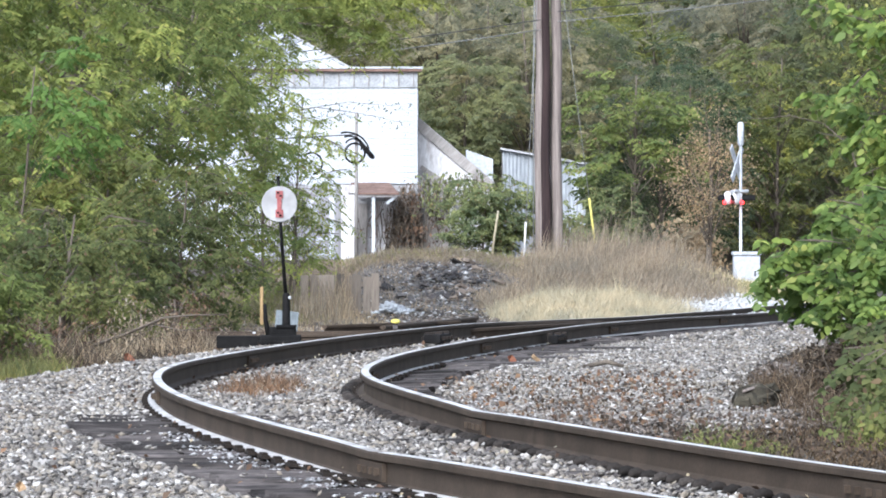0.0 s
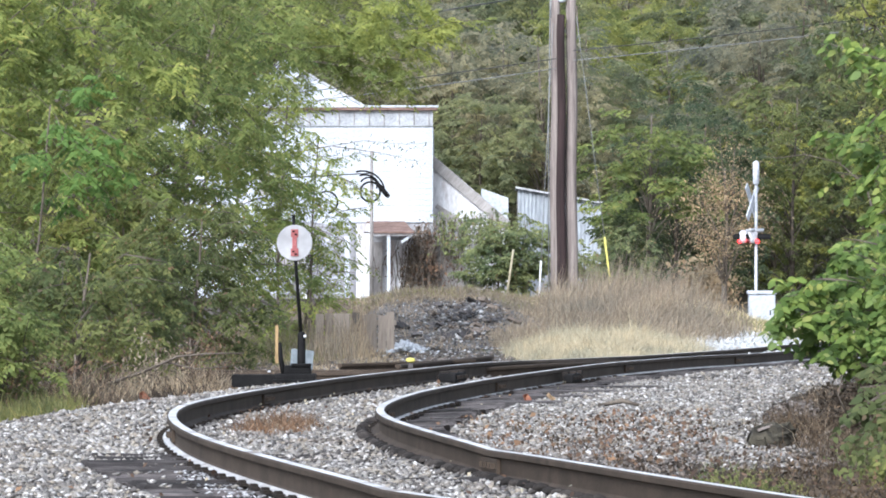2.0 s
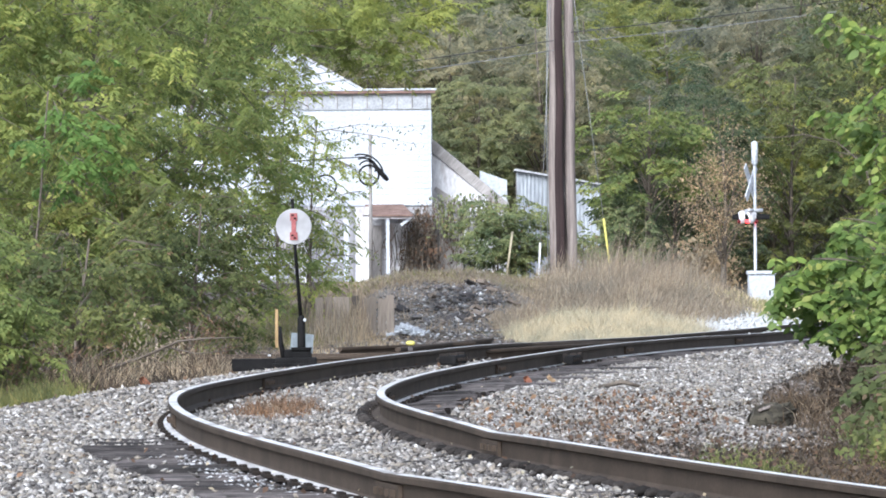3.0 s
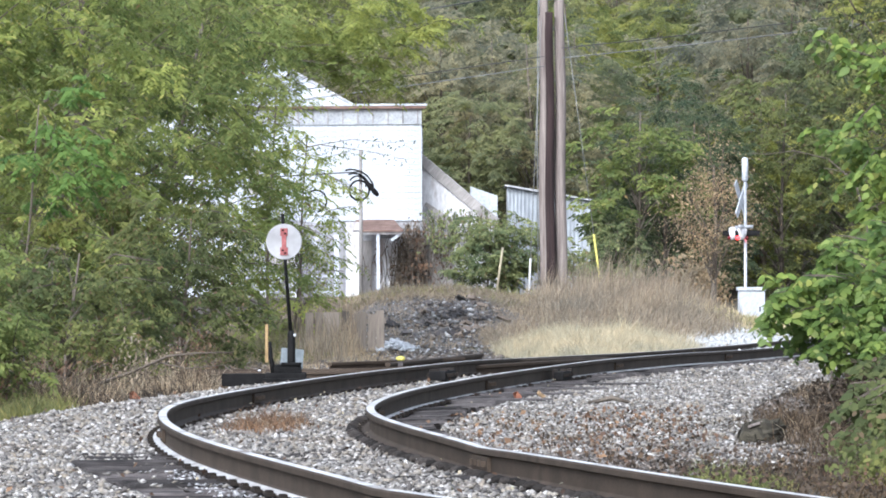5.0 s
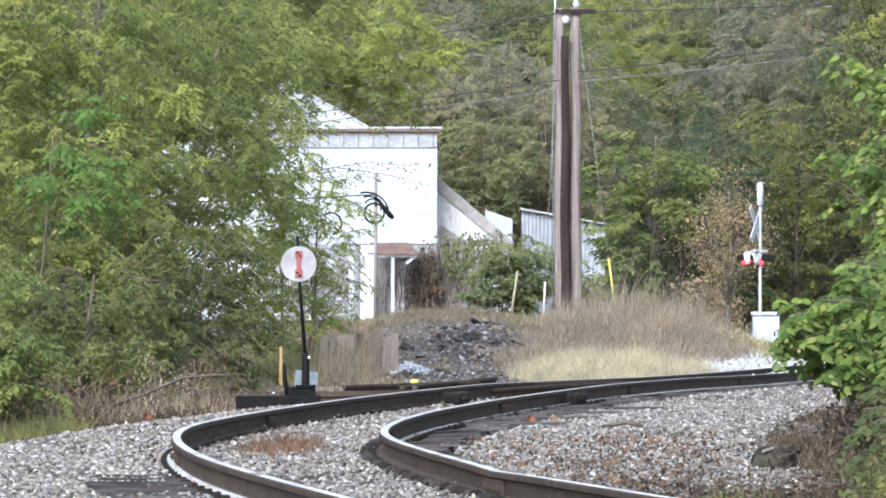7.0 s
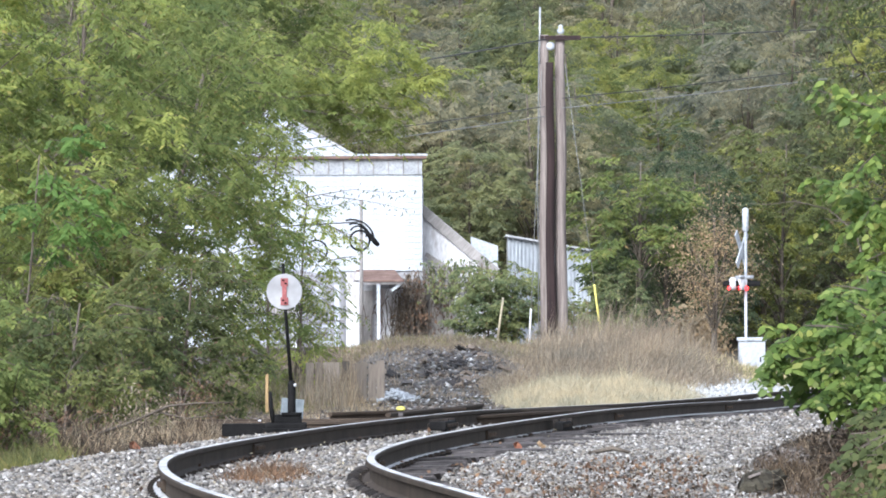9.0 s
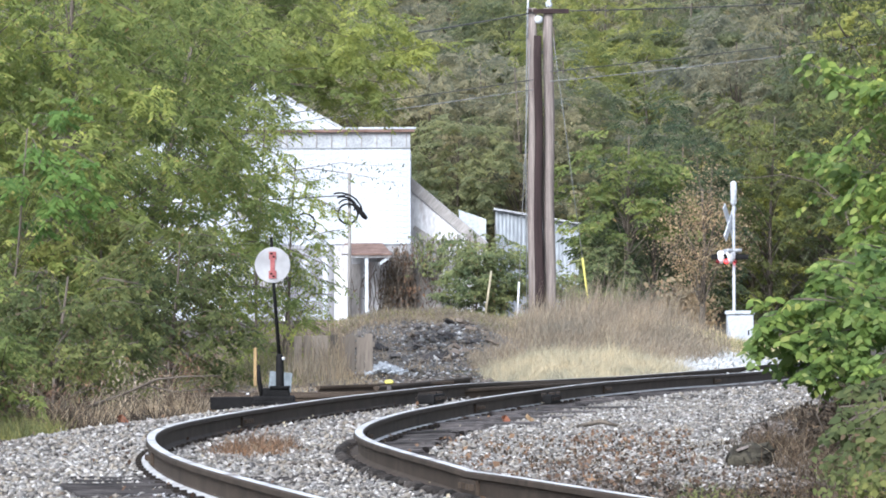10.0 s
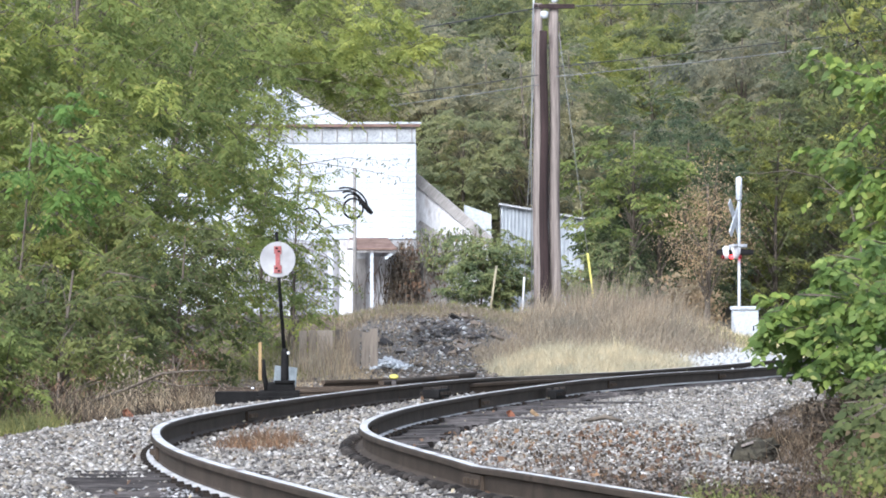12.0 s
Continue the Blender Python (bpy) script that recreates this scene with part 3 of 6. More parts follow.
PLATE = tie_plate()
ANCHOR = tubes("rail_anchor", [([(-0.040, 0.03, -0.014), (-0.028, 0.02, 0.004), (0, 0, 0.012), (0.028, -0.02, 0.004), (0.040, -0.03, -0.014)], [0.012, 0.026, 0.031, 0.026, 0.012])], M_ANCHOR, 8)
y = 19.0
tie_at = []
rnd = random.Random(3)
while y < 100:
    x = float(spline(y))
    d = (float(spline(y + 0.1)) - float(spline(y - 0.1))) / 0.2
    turn = -math.degrees(math.atan(d))
    tie_at.append((x, y, turn))
    y += 0.54 / math.hypot(1, d) * (1 + rnd.uniform(-0.06, 0.06))
for x, y, turn in tie_at:
    jut = rnd.uniform(-0.15, 0.0)
    a = math.radians(turn)
    part("tie", TIES[rnd.randrange(4)], track, at=pose(x + jut * math.cos(a), y + jut * math.sin(a), float(grade(y)) + (rnd.uniform(-0.022, 0.016) if y < 38 else rnd.uniform(-0.035, -0.01)), rnd.uniform(-1.5, 3), (rnd.uniform(-0.5, 0.5) if y < 38 else rnd.uniform(-2.6, -0.6)), turn + rnd.uniform(-1.5, 1.5)))
    if y < 66:
        for side in (-1, 1):
            k = side * HALF - 0.135
            if y < (46 if side > 0 else 38):
                for step in (-0.14, 0.14):
                    part("rail_anchor", ANCHOR, track, at=pose(x + k * math.cos(a) - step * math.sin(a), y + k * math.sin(a) + step * math.cos(a), (0.016 if side > 0 else -0.022) + rnd.uniform(-0.006, 0.006),
                                                               rnd.uniform(-8, 8), rnd.uniform(-12, 12), turn + 40 + rnd.uniform(-12, 12)) @ Matrix.Scale(0.85 if side > 0 else 0.46, 4))
            part("tie_plate", PLATE, track, at=pose(x + side * HALF * math.cos(a), y + side * HALF * math.sin(a), 0.010, 0, 0, turn))


# pale slivers of stone caught in the cribs beside the outer rail
cx, cy = [], []
for (xa, ya, ta), (xb, yb, tb) in zip(tie_at, tie_at[1:]):
    if ya < 37:
        q = rng.uniform(0.2, 0.8, 22)
        reach = rng.uniform(0.83, 1.0, 22) + 0.16 * rng.uniform(0, 1, 22) ** 3
        a = math.radians(ta)
        cx.append(xa + (xb - xa) * q - reach * math.cos(a))
        cy.append(ya + (yb - ya) * q - reach * math.sin(a))
cx, cy = np.concatenate(cx), np.concatenate(cy)
tagged(new("stone_chips", stones("stone_chips", cx, cy, np.full(len(cx), -0.006), 0.014 * rng.lognormal(0, 0.35, len(cx)), M_FLAKE, 0.3)),
       "pale flat stone slivers between the tie ends", "gravel", kind="stuff")


# ---------- plants ----------
def leaf_quads(centres, size, droop, g, aspect=0.5, spread=1.0, corners=4):
    """Folded four-cornered leaves at the centres, hanging more or less."""
    n = len(centres)
    d = g.normal(0, 1, (n, 3)) * spread
    d[:, 2] -= droop
    d /= np.linalg.norm(d, axis=1, keepdims=True)
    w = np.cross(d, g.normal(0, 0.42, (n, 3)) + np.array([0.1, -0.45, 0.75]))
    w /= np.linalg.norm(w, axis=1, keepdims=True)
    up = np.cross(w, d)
    L = (size * g.lognormal(0, 0.25, n))[:, None]
    a = centres - d * L * 0.5
    b = centres + d * L * 0.5
    m = centres - d * L * 0.08 + up * L * 0.10
    if corners == 6:
        near, far = centres - d * L * 0.22 + up * L * 0.06, centres + d * L * 0.18 + up * L * 0.05
        ww, wf = w * L * aspect * 0.5, w * L * aspect * 0.38
        quad = np.stack([a, near + ww, far + wf, b, far - wf, near - ww], 1)
    else:
        quad = np.stack([a, m + w * L * aspect * 0.5, b, m - w * L * aspect * 0.5], 1)
    return quad.reshape(-1, 3)


def make_tree(name, base, height, crown, clumps, per, leaf, mat, seed, trunk_r=0.12, droop=0.5, clump_r=0.35, label="", group="", limbs=26, low=0.15,
              surface_bias=0.6, lean=(0, 0), aspect=0.5, twig=0.012, corners=4):
    """A tree: tapered bent trunk with limbs, and a crown of leaf clumps spread through an uneven envelope.
    crown: middle x, y, z from the base, and three radii."""
    g = np.random.default_rng(seed)
    cx, cy, cz, rx, ry, rz = crown
    ob = thing(name, pose(*base), label, "tree" if name.endswith("tree") else "shrub", group)
    dirs = g.normal(0, 1, (clumps, 3))
    dirs /= np.linalg.norm(dirs, axis=1, keepdims=True)
    rad = g.uniform(0, 1, clumps) ** (1 / 3 * (1 - surface_bias) + 0.12)
    lumps = 1 + 0.22 * np.sin(dirs[:, 0] * 4 + seed) * np.cos(dirs[:, 1] * 3 + 2 * seed) + 0.18 * np.sin(dirs[:, 2] * 5 + 3 * seed)
    pts = dirs * (rad * lumps)[:, None] * np.array([rx, ry, rz]) + np.array([cx, cy, cz])
    pts[:, 2] = np.maximum(pts[:, 2], low * height * g.uniform(0.5, 1.2, clumps))
    # trunk and limbs
    top = np.array([cx + lean[0], cy + lean[1], min(height * 0.9, cz + rz * 0.75)])
    tline = [np.array([0, 0, -0.2]) * (1 - s) + top * s + np.array([math.sin(s * 5 + seed), math.cos(s * 4 + seed), 0]) * 0.05 * height * s * (1 - s) for s in np.linspace(0, 1, 9)]
    lines = [(tline, [trunk_r * (1.25 - 0.2 * min(1, 8 * s)) * (1 - 0.85 * s) + 0.01 for s in np.linspace(0, 1, 9)])]
    order = g.permutation(clumps)
    ends = []
    for i in order[:limbs]:
        p = pts[i]
        s = float(np.clip((p[2] / max(top[2], 0.1)) * 0.78 - 0.08 + g.uniform(-0.1, 0.1), 0.08, 0.9))
        k = s * 8
        a = tline[int(k)] * (1 - k % 1) + tline[min(int(k) + 1, 8)] * (k % 1)
        mid = (a + p) / 2 + np.array([0, 0, 0.10 * np.linalg.norm(p - a)]) + g.normal(0, 0.05, 3) * np.linalg.norm(p - a)
        line = [a * (1 - q) ** 2 + 2 * mid * q * (1 - q) + p * q * q for q in np.linspace(0, 1, 6)]
        r0 = trunk_r * (1 - 0.8 * s) * 0.5
        lines.append((line, [r0 * (1 - q) + twig * q for q in np.linspace(0, 1, 6)]))
        ends += line[2:]
    E = np.array(ends)
    for i in order[limbs:limbs * 5]:
        p = pts[i]
        a = E[np.argmin(((E - p) ** 2).sum(1))]
        mid = (a + p) / 2 + g.normal(0, 0.08, 3) * np.linalg.norm(p - a)
        lines.append(([a, mid, p], [twig, twig * 0.7, twig * 0.4]))
    part("trunk", tubes("trunk", lines, M_BARK, 5), ob, "grey-brown trunk and branches")
    n = g.poisson(per, clumps)
    c = np.repeat(pts, n, 0)
    sz = np.repeat(clump_r * g.uniform(0.5, 1.4, clumps), n)[:, None]
    c = c + g.normal(0, 1, c.shape) * sz * np.array([1, 1, 0.7])
    c[:, 2] = np.maximum(c[:, 2], 0.03)
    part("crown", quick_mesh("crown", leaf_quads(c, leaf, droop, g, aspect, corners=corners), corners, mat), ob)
    return ob


def bough_tree(name, base, stem_top, crown, boughs, reach, fronds, leaflets, leaf, mat, seed, label, group, trunk_r=0.09, aspect=0.38, droop=0.55,
               corners=4, shell=0.5, bare=0.0, low=0.25):
    """A tree of layered sprays: a leaning trunk, limbs that arch outwards, and on each bough drooping fronds of paired leaflets.
    crown: middle x, y, z from the base, and three radii."""
    g = np.random.default_rng(seed)
    ob = thing(name, pose(*base), label, "tree" if name.endswith("tree") else "shrub", group)
    mid, rad = np.array(crown[:3]), np.array(crown[3:])
    d = g.normal(0, 1, (boughs, 3))
    d /= np.linalg.norm(d, axis=1, keepdims=True)
    r = g.uniform(0, 1, boughs) ** (1 / 3 + 0.2 * (shell - 0.5) * -1)
    lumps = 1 + 0.20 * np.sin(d[:, 0] * 5 + seed) * np.cos(d[:, 2] * 4 + 2 * seed)
    root = d * (r * lumps)[:, None] * rad + mid
    root[:, 2] = np.maximum(root[:, 2], low * g.uniform(0.6, 1.6, boughs))
    top = np.array(stem_top)
    ts = np.linspace(0, 1, 10)
    trunk = [np.array([0, 0, -0.2]) * (1 - q) + top * q + np.array([math.sin(4 * q + seed), math.cos(3 * q + seed), 0]) * 0.04 * top[2] * q * (1 - q) for q in ts]
    lines = [(trunk, [trunk_r * (1.2 - 1.05 * q) + 0.008 for q in ts])]
    away = root - top * np.clip(root[:, 2:3] / max(top[2], 0.1), 0, 1)
    away[:, 2] = 0.15 * np.abs(away[:, 2]) - droop * 0.5 * np.linalg.norm(away[:, :2], axis=1)
    away = away + g.normal(0, 0.45, (boughs, 3)) * np.linalg.norm(away, axis=1, keepdims=True)
    away /= np.linalg.norm(away, axis=1, keepdims=True) + 1e-6
    ln = reach * g.uniform(0.6, 1.4, boughs)
    tip = root + away * ln[:, None]
    limb_every = max(1, boughs // 34)
    for i in range(0, boughs, limb_every):
        q = float(np.clip(root[i][2] / max(top[2], 0.1) * 0.85 - 0.12, 0.06, 0.92)) * 9
        a = trunk[int(q)] * (1 - q % 1) + trunk[min(int(q) + 1, 9)] * (q % 1)
        m = (a + root[i]) / 2 + np.array([0, 0, 0.16 * np.linalg.norm(root[i] - a)])
        r0 = trunk_r * (1 - 0.085 * q) * 0.42
        lines.append(([a * (1 - k) ** 2 + 2 * m * k * (1 - k) + root[i] * k * k for k in (0, 0.2, 0.4, 0.6, 0.8, 1)] + [tip[i]], [r0, r0 * 0.8, r0 * 0.6, r0 * 0.45, r0 * 0.3, 0.006, 0.003]))
    for i in range(boughs):
        if i % 3 == 0:
            lines.append(([root[i], (root[i] + tip[i]) / 2 + np.array([0, 0, 0.03 * ln[i]]), tip[i]], [0.007, 0.005, 0.003]))
    part("trunk", tubes("trunk", lines, M_BARK, 5), ob, "grey-brown trunk and arching branches")
    keep = g.uniform(0, 1, boughs) >= bare
    root, away, ln = root[keep], away[keep], ln[keep]
    n = len(root)
    # fronds start along each bough, alternately to both sides
    u = (np.arange(fronds)[None] + g.uniform(0, 1, (n, fronds))) / fronds
    start = root[:, None] + away[:, None] * (u * ln[:, None])[..., None] + g.normal(0, 0.05 * reach, (n, fronds, 3))
    side = np.cross(away, np.array([0, 0, 1.0]))
    side /= np.linalg.norm(side, axis=1, keepdims=True) + 1e-6
    flip = np.where(np.arange(fronds) % 2, 1.0, -1.0)
    fd = away[:, None] * 0.55 + side[:, None] * flip[None, :, None] + g.normal(0, 0.28, (n, fronds, 3))
    fd[..., 2] -= droop * g.uniform(0.3, 1.3, (n, fronds))
    fd /= np.linalg.norm(fd, axis=2, keepdims=True)
    start, fd = start.reshape(-1, 3), fd.reshape(-1, 3)
    fl = leaf * leaflets * 0.30 * g.uniform(0.7, 1.25, len(start))
    k = (np.arange(leaflets) + 0.6) / leaflets
    c = start[:, None] + fd[:, None] * (k[None] * fl[:, None])[..., None]
    c[..., 2] -= 0.16 * (k[None] ** 2) * fl[:, None]
    out = np.cross(fd, np.array([0, 0, 1.0]))
    out /= np.linalg.norm(out, axis=1, keepdims=True) + 1e-6
    sgn = np.where(np.arange(leaflets) % 2, 1.0, -1.0)
    ld = out[:, None] * sgn[None, :, None] + fd[:, None] * 0.55 + g.normal(0, 0.16, c.shape)
    ld[..., 2] -= 0.25 + 0.4 * droop
    ld /= np.linalg.norm(ld, axis=2, keepdims=True)
    L = leaf * g.lognormal(0, 0.22, c.shape[:2])[..., None]
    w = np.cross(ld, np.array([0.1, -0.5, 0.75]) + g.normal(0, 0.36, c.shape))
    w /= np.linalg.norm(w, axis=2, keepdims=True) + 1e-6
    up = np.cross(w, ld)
    a, b = c, c + ld * L
    if corners == 6:
        p, q = c + ld * L * 0.28 + up * L * 0.05, c + ld * L * 0.66 + up * L * 0.04
        quad = np.stack([a, p + w * L * aspect * 0.5, q + w * L * aspect * 0.4, b, q - w * L * aspect * 0.4, p - w * L * aspect * 0.5], 2)
    else:
        p = c + ld * L * 0.42 + up * L * 0.05
        quad = np.stack([a, p + w * L * aspect * 0.5, b, p - w * L * aspect * 0.5], 2)
    quad = quad.reshape(-1, 3)
    quad[:, 2] = np.maximum(quad[:, 2], 0.02)
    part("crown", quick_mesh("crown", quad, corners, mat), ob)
    return ob


def gz(x, y):
    return float(land(x, y)) - 0.03


# trees and shrubs beside the track, before the house
AUTUMN = "leafy olive-green tree with drooping compound leaves beside the track"
for x, y, top, crown, boughs, reach, fronds, mat, seed in (
        (-7.6, 80, (0.6, 0, 6.5), (0.9, 0, 4.0, 2.6, 2.2, 4.0), 420, 0.75, 10, M_LEAF_LEFT, 11),
        (-6.1, 88, (0.5, 0, 6.8), (0.9, 0, 4.1, 2.0, 2.0, 3.9), 270, 0.75, 10, M_LEAF_LEFT, 12),
        (-5.5, 95, (1.4, 0, 5.6), (1.8, 0, 3.5, 1.15, 1.3, 2.9), 125, 0.62, 9, M_LEAF_LEFT, 17),
        (-9.8, 92, (0.0, 0, 8.0), (0.2, 0, 6.0, 3.2, 3.0, 4.6), 340, 0.9, 11, M_LEAF_LEFT, 13),
        (-8.2, 104, (1.5, 0, 8.0), (3.0, 0, 5.6, 2.0, 1.8, 2.6), 170, 0.9, 10, M_LEAF_GOLD, 14),
        (-8.6, 116, (3.0, 0, 9.0), (4.3, 0, 7.8, 2.5, 2.0, 2.5), 240, 0.8, 11, M_LEAF_GOLD, 15)):
    bough_tree("tree", (x, y, gz(x, y)), top, crown, boughs, reach, fronds, 12, 0.092, mat, seed, AUTUMN, "trees beside the track")
bough_tree("tree", (-6.4, 106, gz(-6.4, 106)), (3.4, 0, 6.2), (4.4, 0, 6.0, 1.7, 1.4, 1.1), 150, 0.6, 10, 11, 0.085, M_LEAF_GOLD, 16, "slender yellow-green tree leaning before the house gable", "trees beside the track", 0.04)
bough_tree("tree", (-5.6, 72, gz(-5.6, 72)), (0.4, 0, 3.6), (0.6, 0, 3.1, 0.45, 0.6, 0.95), 20, 0.4, 7, 8, 0.105, M_LEAF_EMERALD, 18, "fresh green young tree among the olive trees", "trees beside the track", 0.014, 0.46)
for x, y, h, r, seed in ((-4.5, 66, 1.9, 1.1, 21), (-5.1, 57, 1.5, 0.8, 22), (-3.6, 75, 2.4, 0.9, 23), (-6.4, 66, 2.4, 1.3, 24), (-4.9, 80, 3.0, 1.4, 25)):
    bough_tree("roadside_shrub", (x, y, gz(x, y)), (0.2, 0, h * 0.9), (0, 0, h * 0.52, r, r, h * 0.5), int(70 + 90 * r), 0.42, 8, 9, 0.070, M_LEAF_SHRUB if seed % 2 else M_LEAF_LEFT, seed,
               "tangled olive-green shrub at the edge of the ballast", "shrubs beside the track", 0.025, 0.45, 0.6, 4, low=0.1)
for x, y, h, r, seed in ((-3.25, 101, 5.2, 0.95, 28), (-2.75, 103, 4.2, 0.75, 27), (-2.85, 104, 2.3, 0.55, 29)):
    bough_tree("roadside_shrub", (x, y, gz(x, y)), (0.2, 0, h * 0.9), (0, 0, h * 0.55, r, r, h * 0.5), int(16 + 11 * h), 0.6, 6, 10, 0.08, M_LEAF_LEFT, seed,
               "airy olive-green sapling before the house porch", "shrubs beside the track", 0.02, low=0.3)

# dead stems at the foot of the shrubs
for x, y, h, r, seed in ((-4.1, 60.5, 0.75, 0.55, 71), (-3.45, 64.5, 0.7, 0.5, 72), (-4.6, 57, 0.7, 0.5, 73), (-3.3, 69.5, 0.8, 0.5, 74)):
    make_tree("dead_shrub", (x, y, gz(x, y)), h, (0, 0, h * 0.45, r, r, h * 0.5), 46, 20, 0.05, M_WEED if seed == 72 else M_LITTER, seed, 0.014, 0.5, 0.13,
              "dead brown tangle of stems at the edge of the ballast", "dead shrubs beside the track", limbs=30, low=0.02, twig=0.005, aspect=0.3)

# bright bushes on the inside of the curve
for x, y, h, crown, boughs, seed in ((3.68, 45, 1.5, (0, 0, 0.98, 0.92, 0.9, 0.58), 240, 31), (3.95, 43.4, 1.0, (0, 0, 0.45, 0.55, 0.5, 0.42), 80, 30), (4.45, 44.2, 1.0, (0, 0, 0.38, 0.7, 0.7, 0.42), 110, 29), (4.35, 47, 2.0, (0, 0, 0.95, 0.95, 0.9, 1.0), 190, 32),
                                     (4.0, 42.5, 1.2, (0, 0, 0.5, 0.72, 0.6, 0.46), 90, 34), (3.2, 38.8, 0.7, (0, 0, 0.36, 0.32, 0.4, 0.30), 34, 35), (3.75, 40.5, 0.7, (0, 0, 0.34, 0.45, 0.4, 0.28), 44, 36), (3.35, 36.6, 0.5, (0, 0, 0.22, 0.35, 0.35, 0.2), 26, 37)):
    bough_tree("bush", (x, y, gz(x, y)), (0.1, 0, h * 0.75), crown, boughs, 0.28, 5, 7, 0.078, M_LEAF_BUSH if seed < 34 else M_LEAF_SHRUB, seed, "bright green broad-leaved bush beside the ballast", "bushes beside the curve",
               0.018, 0.56, 0.5, 6, low=0.14)
bough_tree("tree", (5.5, 60, gz(5.5, 60)), (-0.3, 0, 4.4), (-0.30, 0, 3.0, 0.95, 1.2, 1.7), 105, 0.45, 6, 8, 0.108, M_LEAF_BUSH, 33, "bright green young tree overhanging the inside of the curve", "trees beside the track",
           0.05, 0.56, 0.7, 6)

for x, y, h, r, seed in ((2.95, 37.0, 0.34, 0.38, 75), (2.75, 34.6, 0.22, 0.35, 76), (3.45, 40.8, 0.5, 0.35, 77)):
    make_tree("undergrowth", (x, y, gz(x, y)), h, (0, 0, h * 0.45, r, r, h * 0.5), 50, 24, 0.045, M_LEAF_SHRUB, seed, 0.010, 0.5, 0.09,
              "low olive and brown undergrowth below the bushes", "undergrowth beside the curve", limbs=16, low=0.02, twig=0.004, corners=6, aspect=0.6)

make_tree("tree", (7.4, 78, gz(7.4, 78)), 8.5, (-0.7, 0, 4.9, 1.5, 1.6, 3.2), 200, 70, 0.09, M_LEAF_SHRUB, 78, 0.10, 1.0, 0.26, "dull olive tree behind the bright young tree", "trees beside the track", aspect=0.45)

# dead brambles under the bushes
for x, y, h, r, seed in ((3.25, 42.6, 0.5, 0.5, 36), (3.6, 40.2, 0.5, 0.6, 37), (3.6, 46.5, 0.5, 0.5, 38), (3.9, 44.0, 0.6, 0.6, 39)):
    make_tree("bramble", (x, y, gz(x, y)), h, (0, 0, h * 0.45, r, r, h * 0.5), 70, 40, 0.05, M_DEADWEED, seed, 0.012, 0.5, 0.10,
              "withered brown brambles under the bushes", "brambles beside the curve", limbs=26, low=0.02, twig=0.004)

# wooded hill behind the house
hill_rng = random.Random(8)
protos = []
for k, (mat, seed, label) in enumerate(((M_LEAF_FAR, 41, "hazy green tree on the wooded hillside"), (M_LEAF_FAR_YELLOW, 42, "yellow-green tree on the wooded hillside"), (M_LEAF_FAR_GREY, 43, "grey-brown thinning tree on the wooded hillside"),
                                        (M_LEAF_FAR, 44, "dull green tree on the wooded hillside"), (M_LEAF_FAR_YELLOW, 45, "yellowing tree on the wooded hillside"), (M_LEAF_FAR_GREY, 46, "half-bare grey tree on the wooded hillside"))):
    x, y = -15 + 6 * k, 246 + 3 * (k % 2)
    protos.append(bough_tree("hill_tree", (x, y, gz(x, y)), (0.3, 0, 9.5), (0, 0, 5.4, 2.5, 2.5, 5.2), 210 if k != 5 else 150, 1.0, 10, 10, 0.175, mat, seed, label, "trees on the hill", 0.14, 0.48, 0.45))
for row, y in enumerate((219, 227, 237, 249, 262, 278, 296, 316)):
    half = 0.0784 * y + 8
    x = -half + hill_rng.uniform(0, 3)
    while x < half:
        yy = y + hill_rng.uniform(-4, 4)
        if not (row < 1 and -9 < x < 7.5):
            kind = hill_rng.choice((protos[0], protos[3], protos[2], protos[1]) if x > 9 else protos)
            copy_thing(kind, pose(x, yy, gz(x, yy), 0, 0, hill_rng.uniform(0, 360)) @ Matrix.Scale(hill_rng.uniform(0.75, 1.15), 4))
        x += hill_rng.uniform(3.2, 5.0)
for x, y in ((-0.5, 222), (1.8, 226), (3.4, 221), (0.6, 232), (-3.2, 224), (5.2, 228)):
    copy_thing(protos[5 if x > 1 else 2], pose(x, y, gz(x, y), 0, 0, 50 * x))

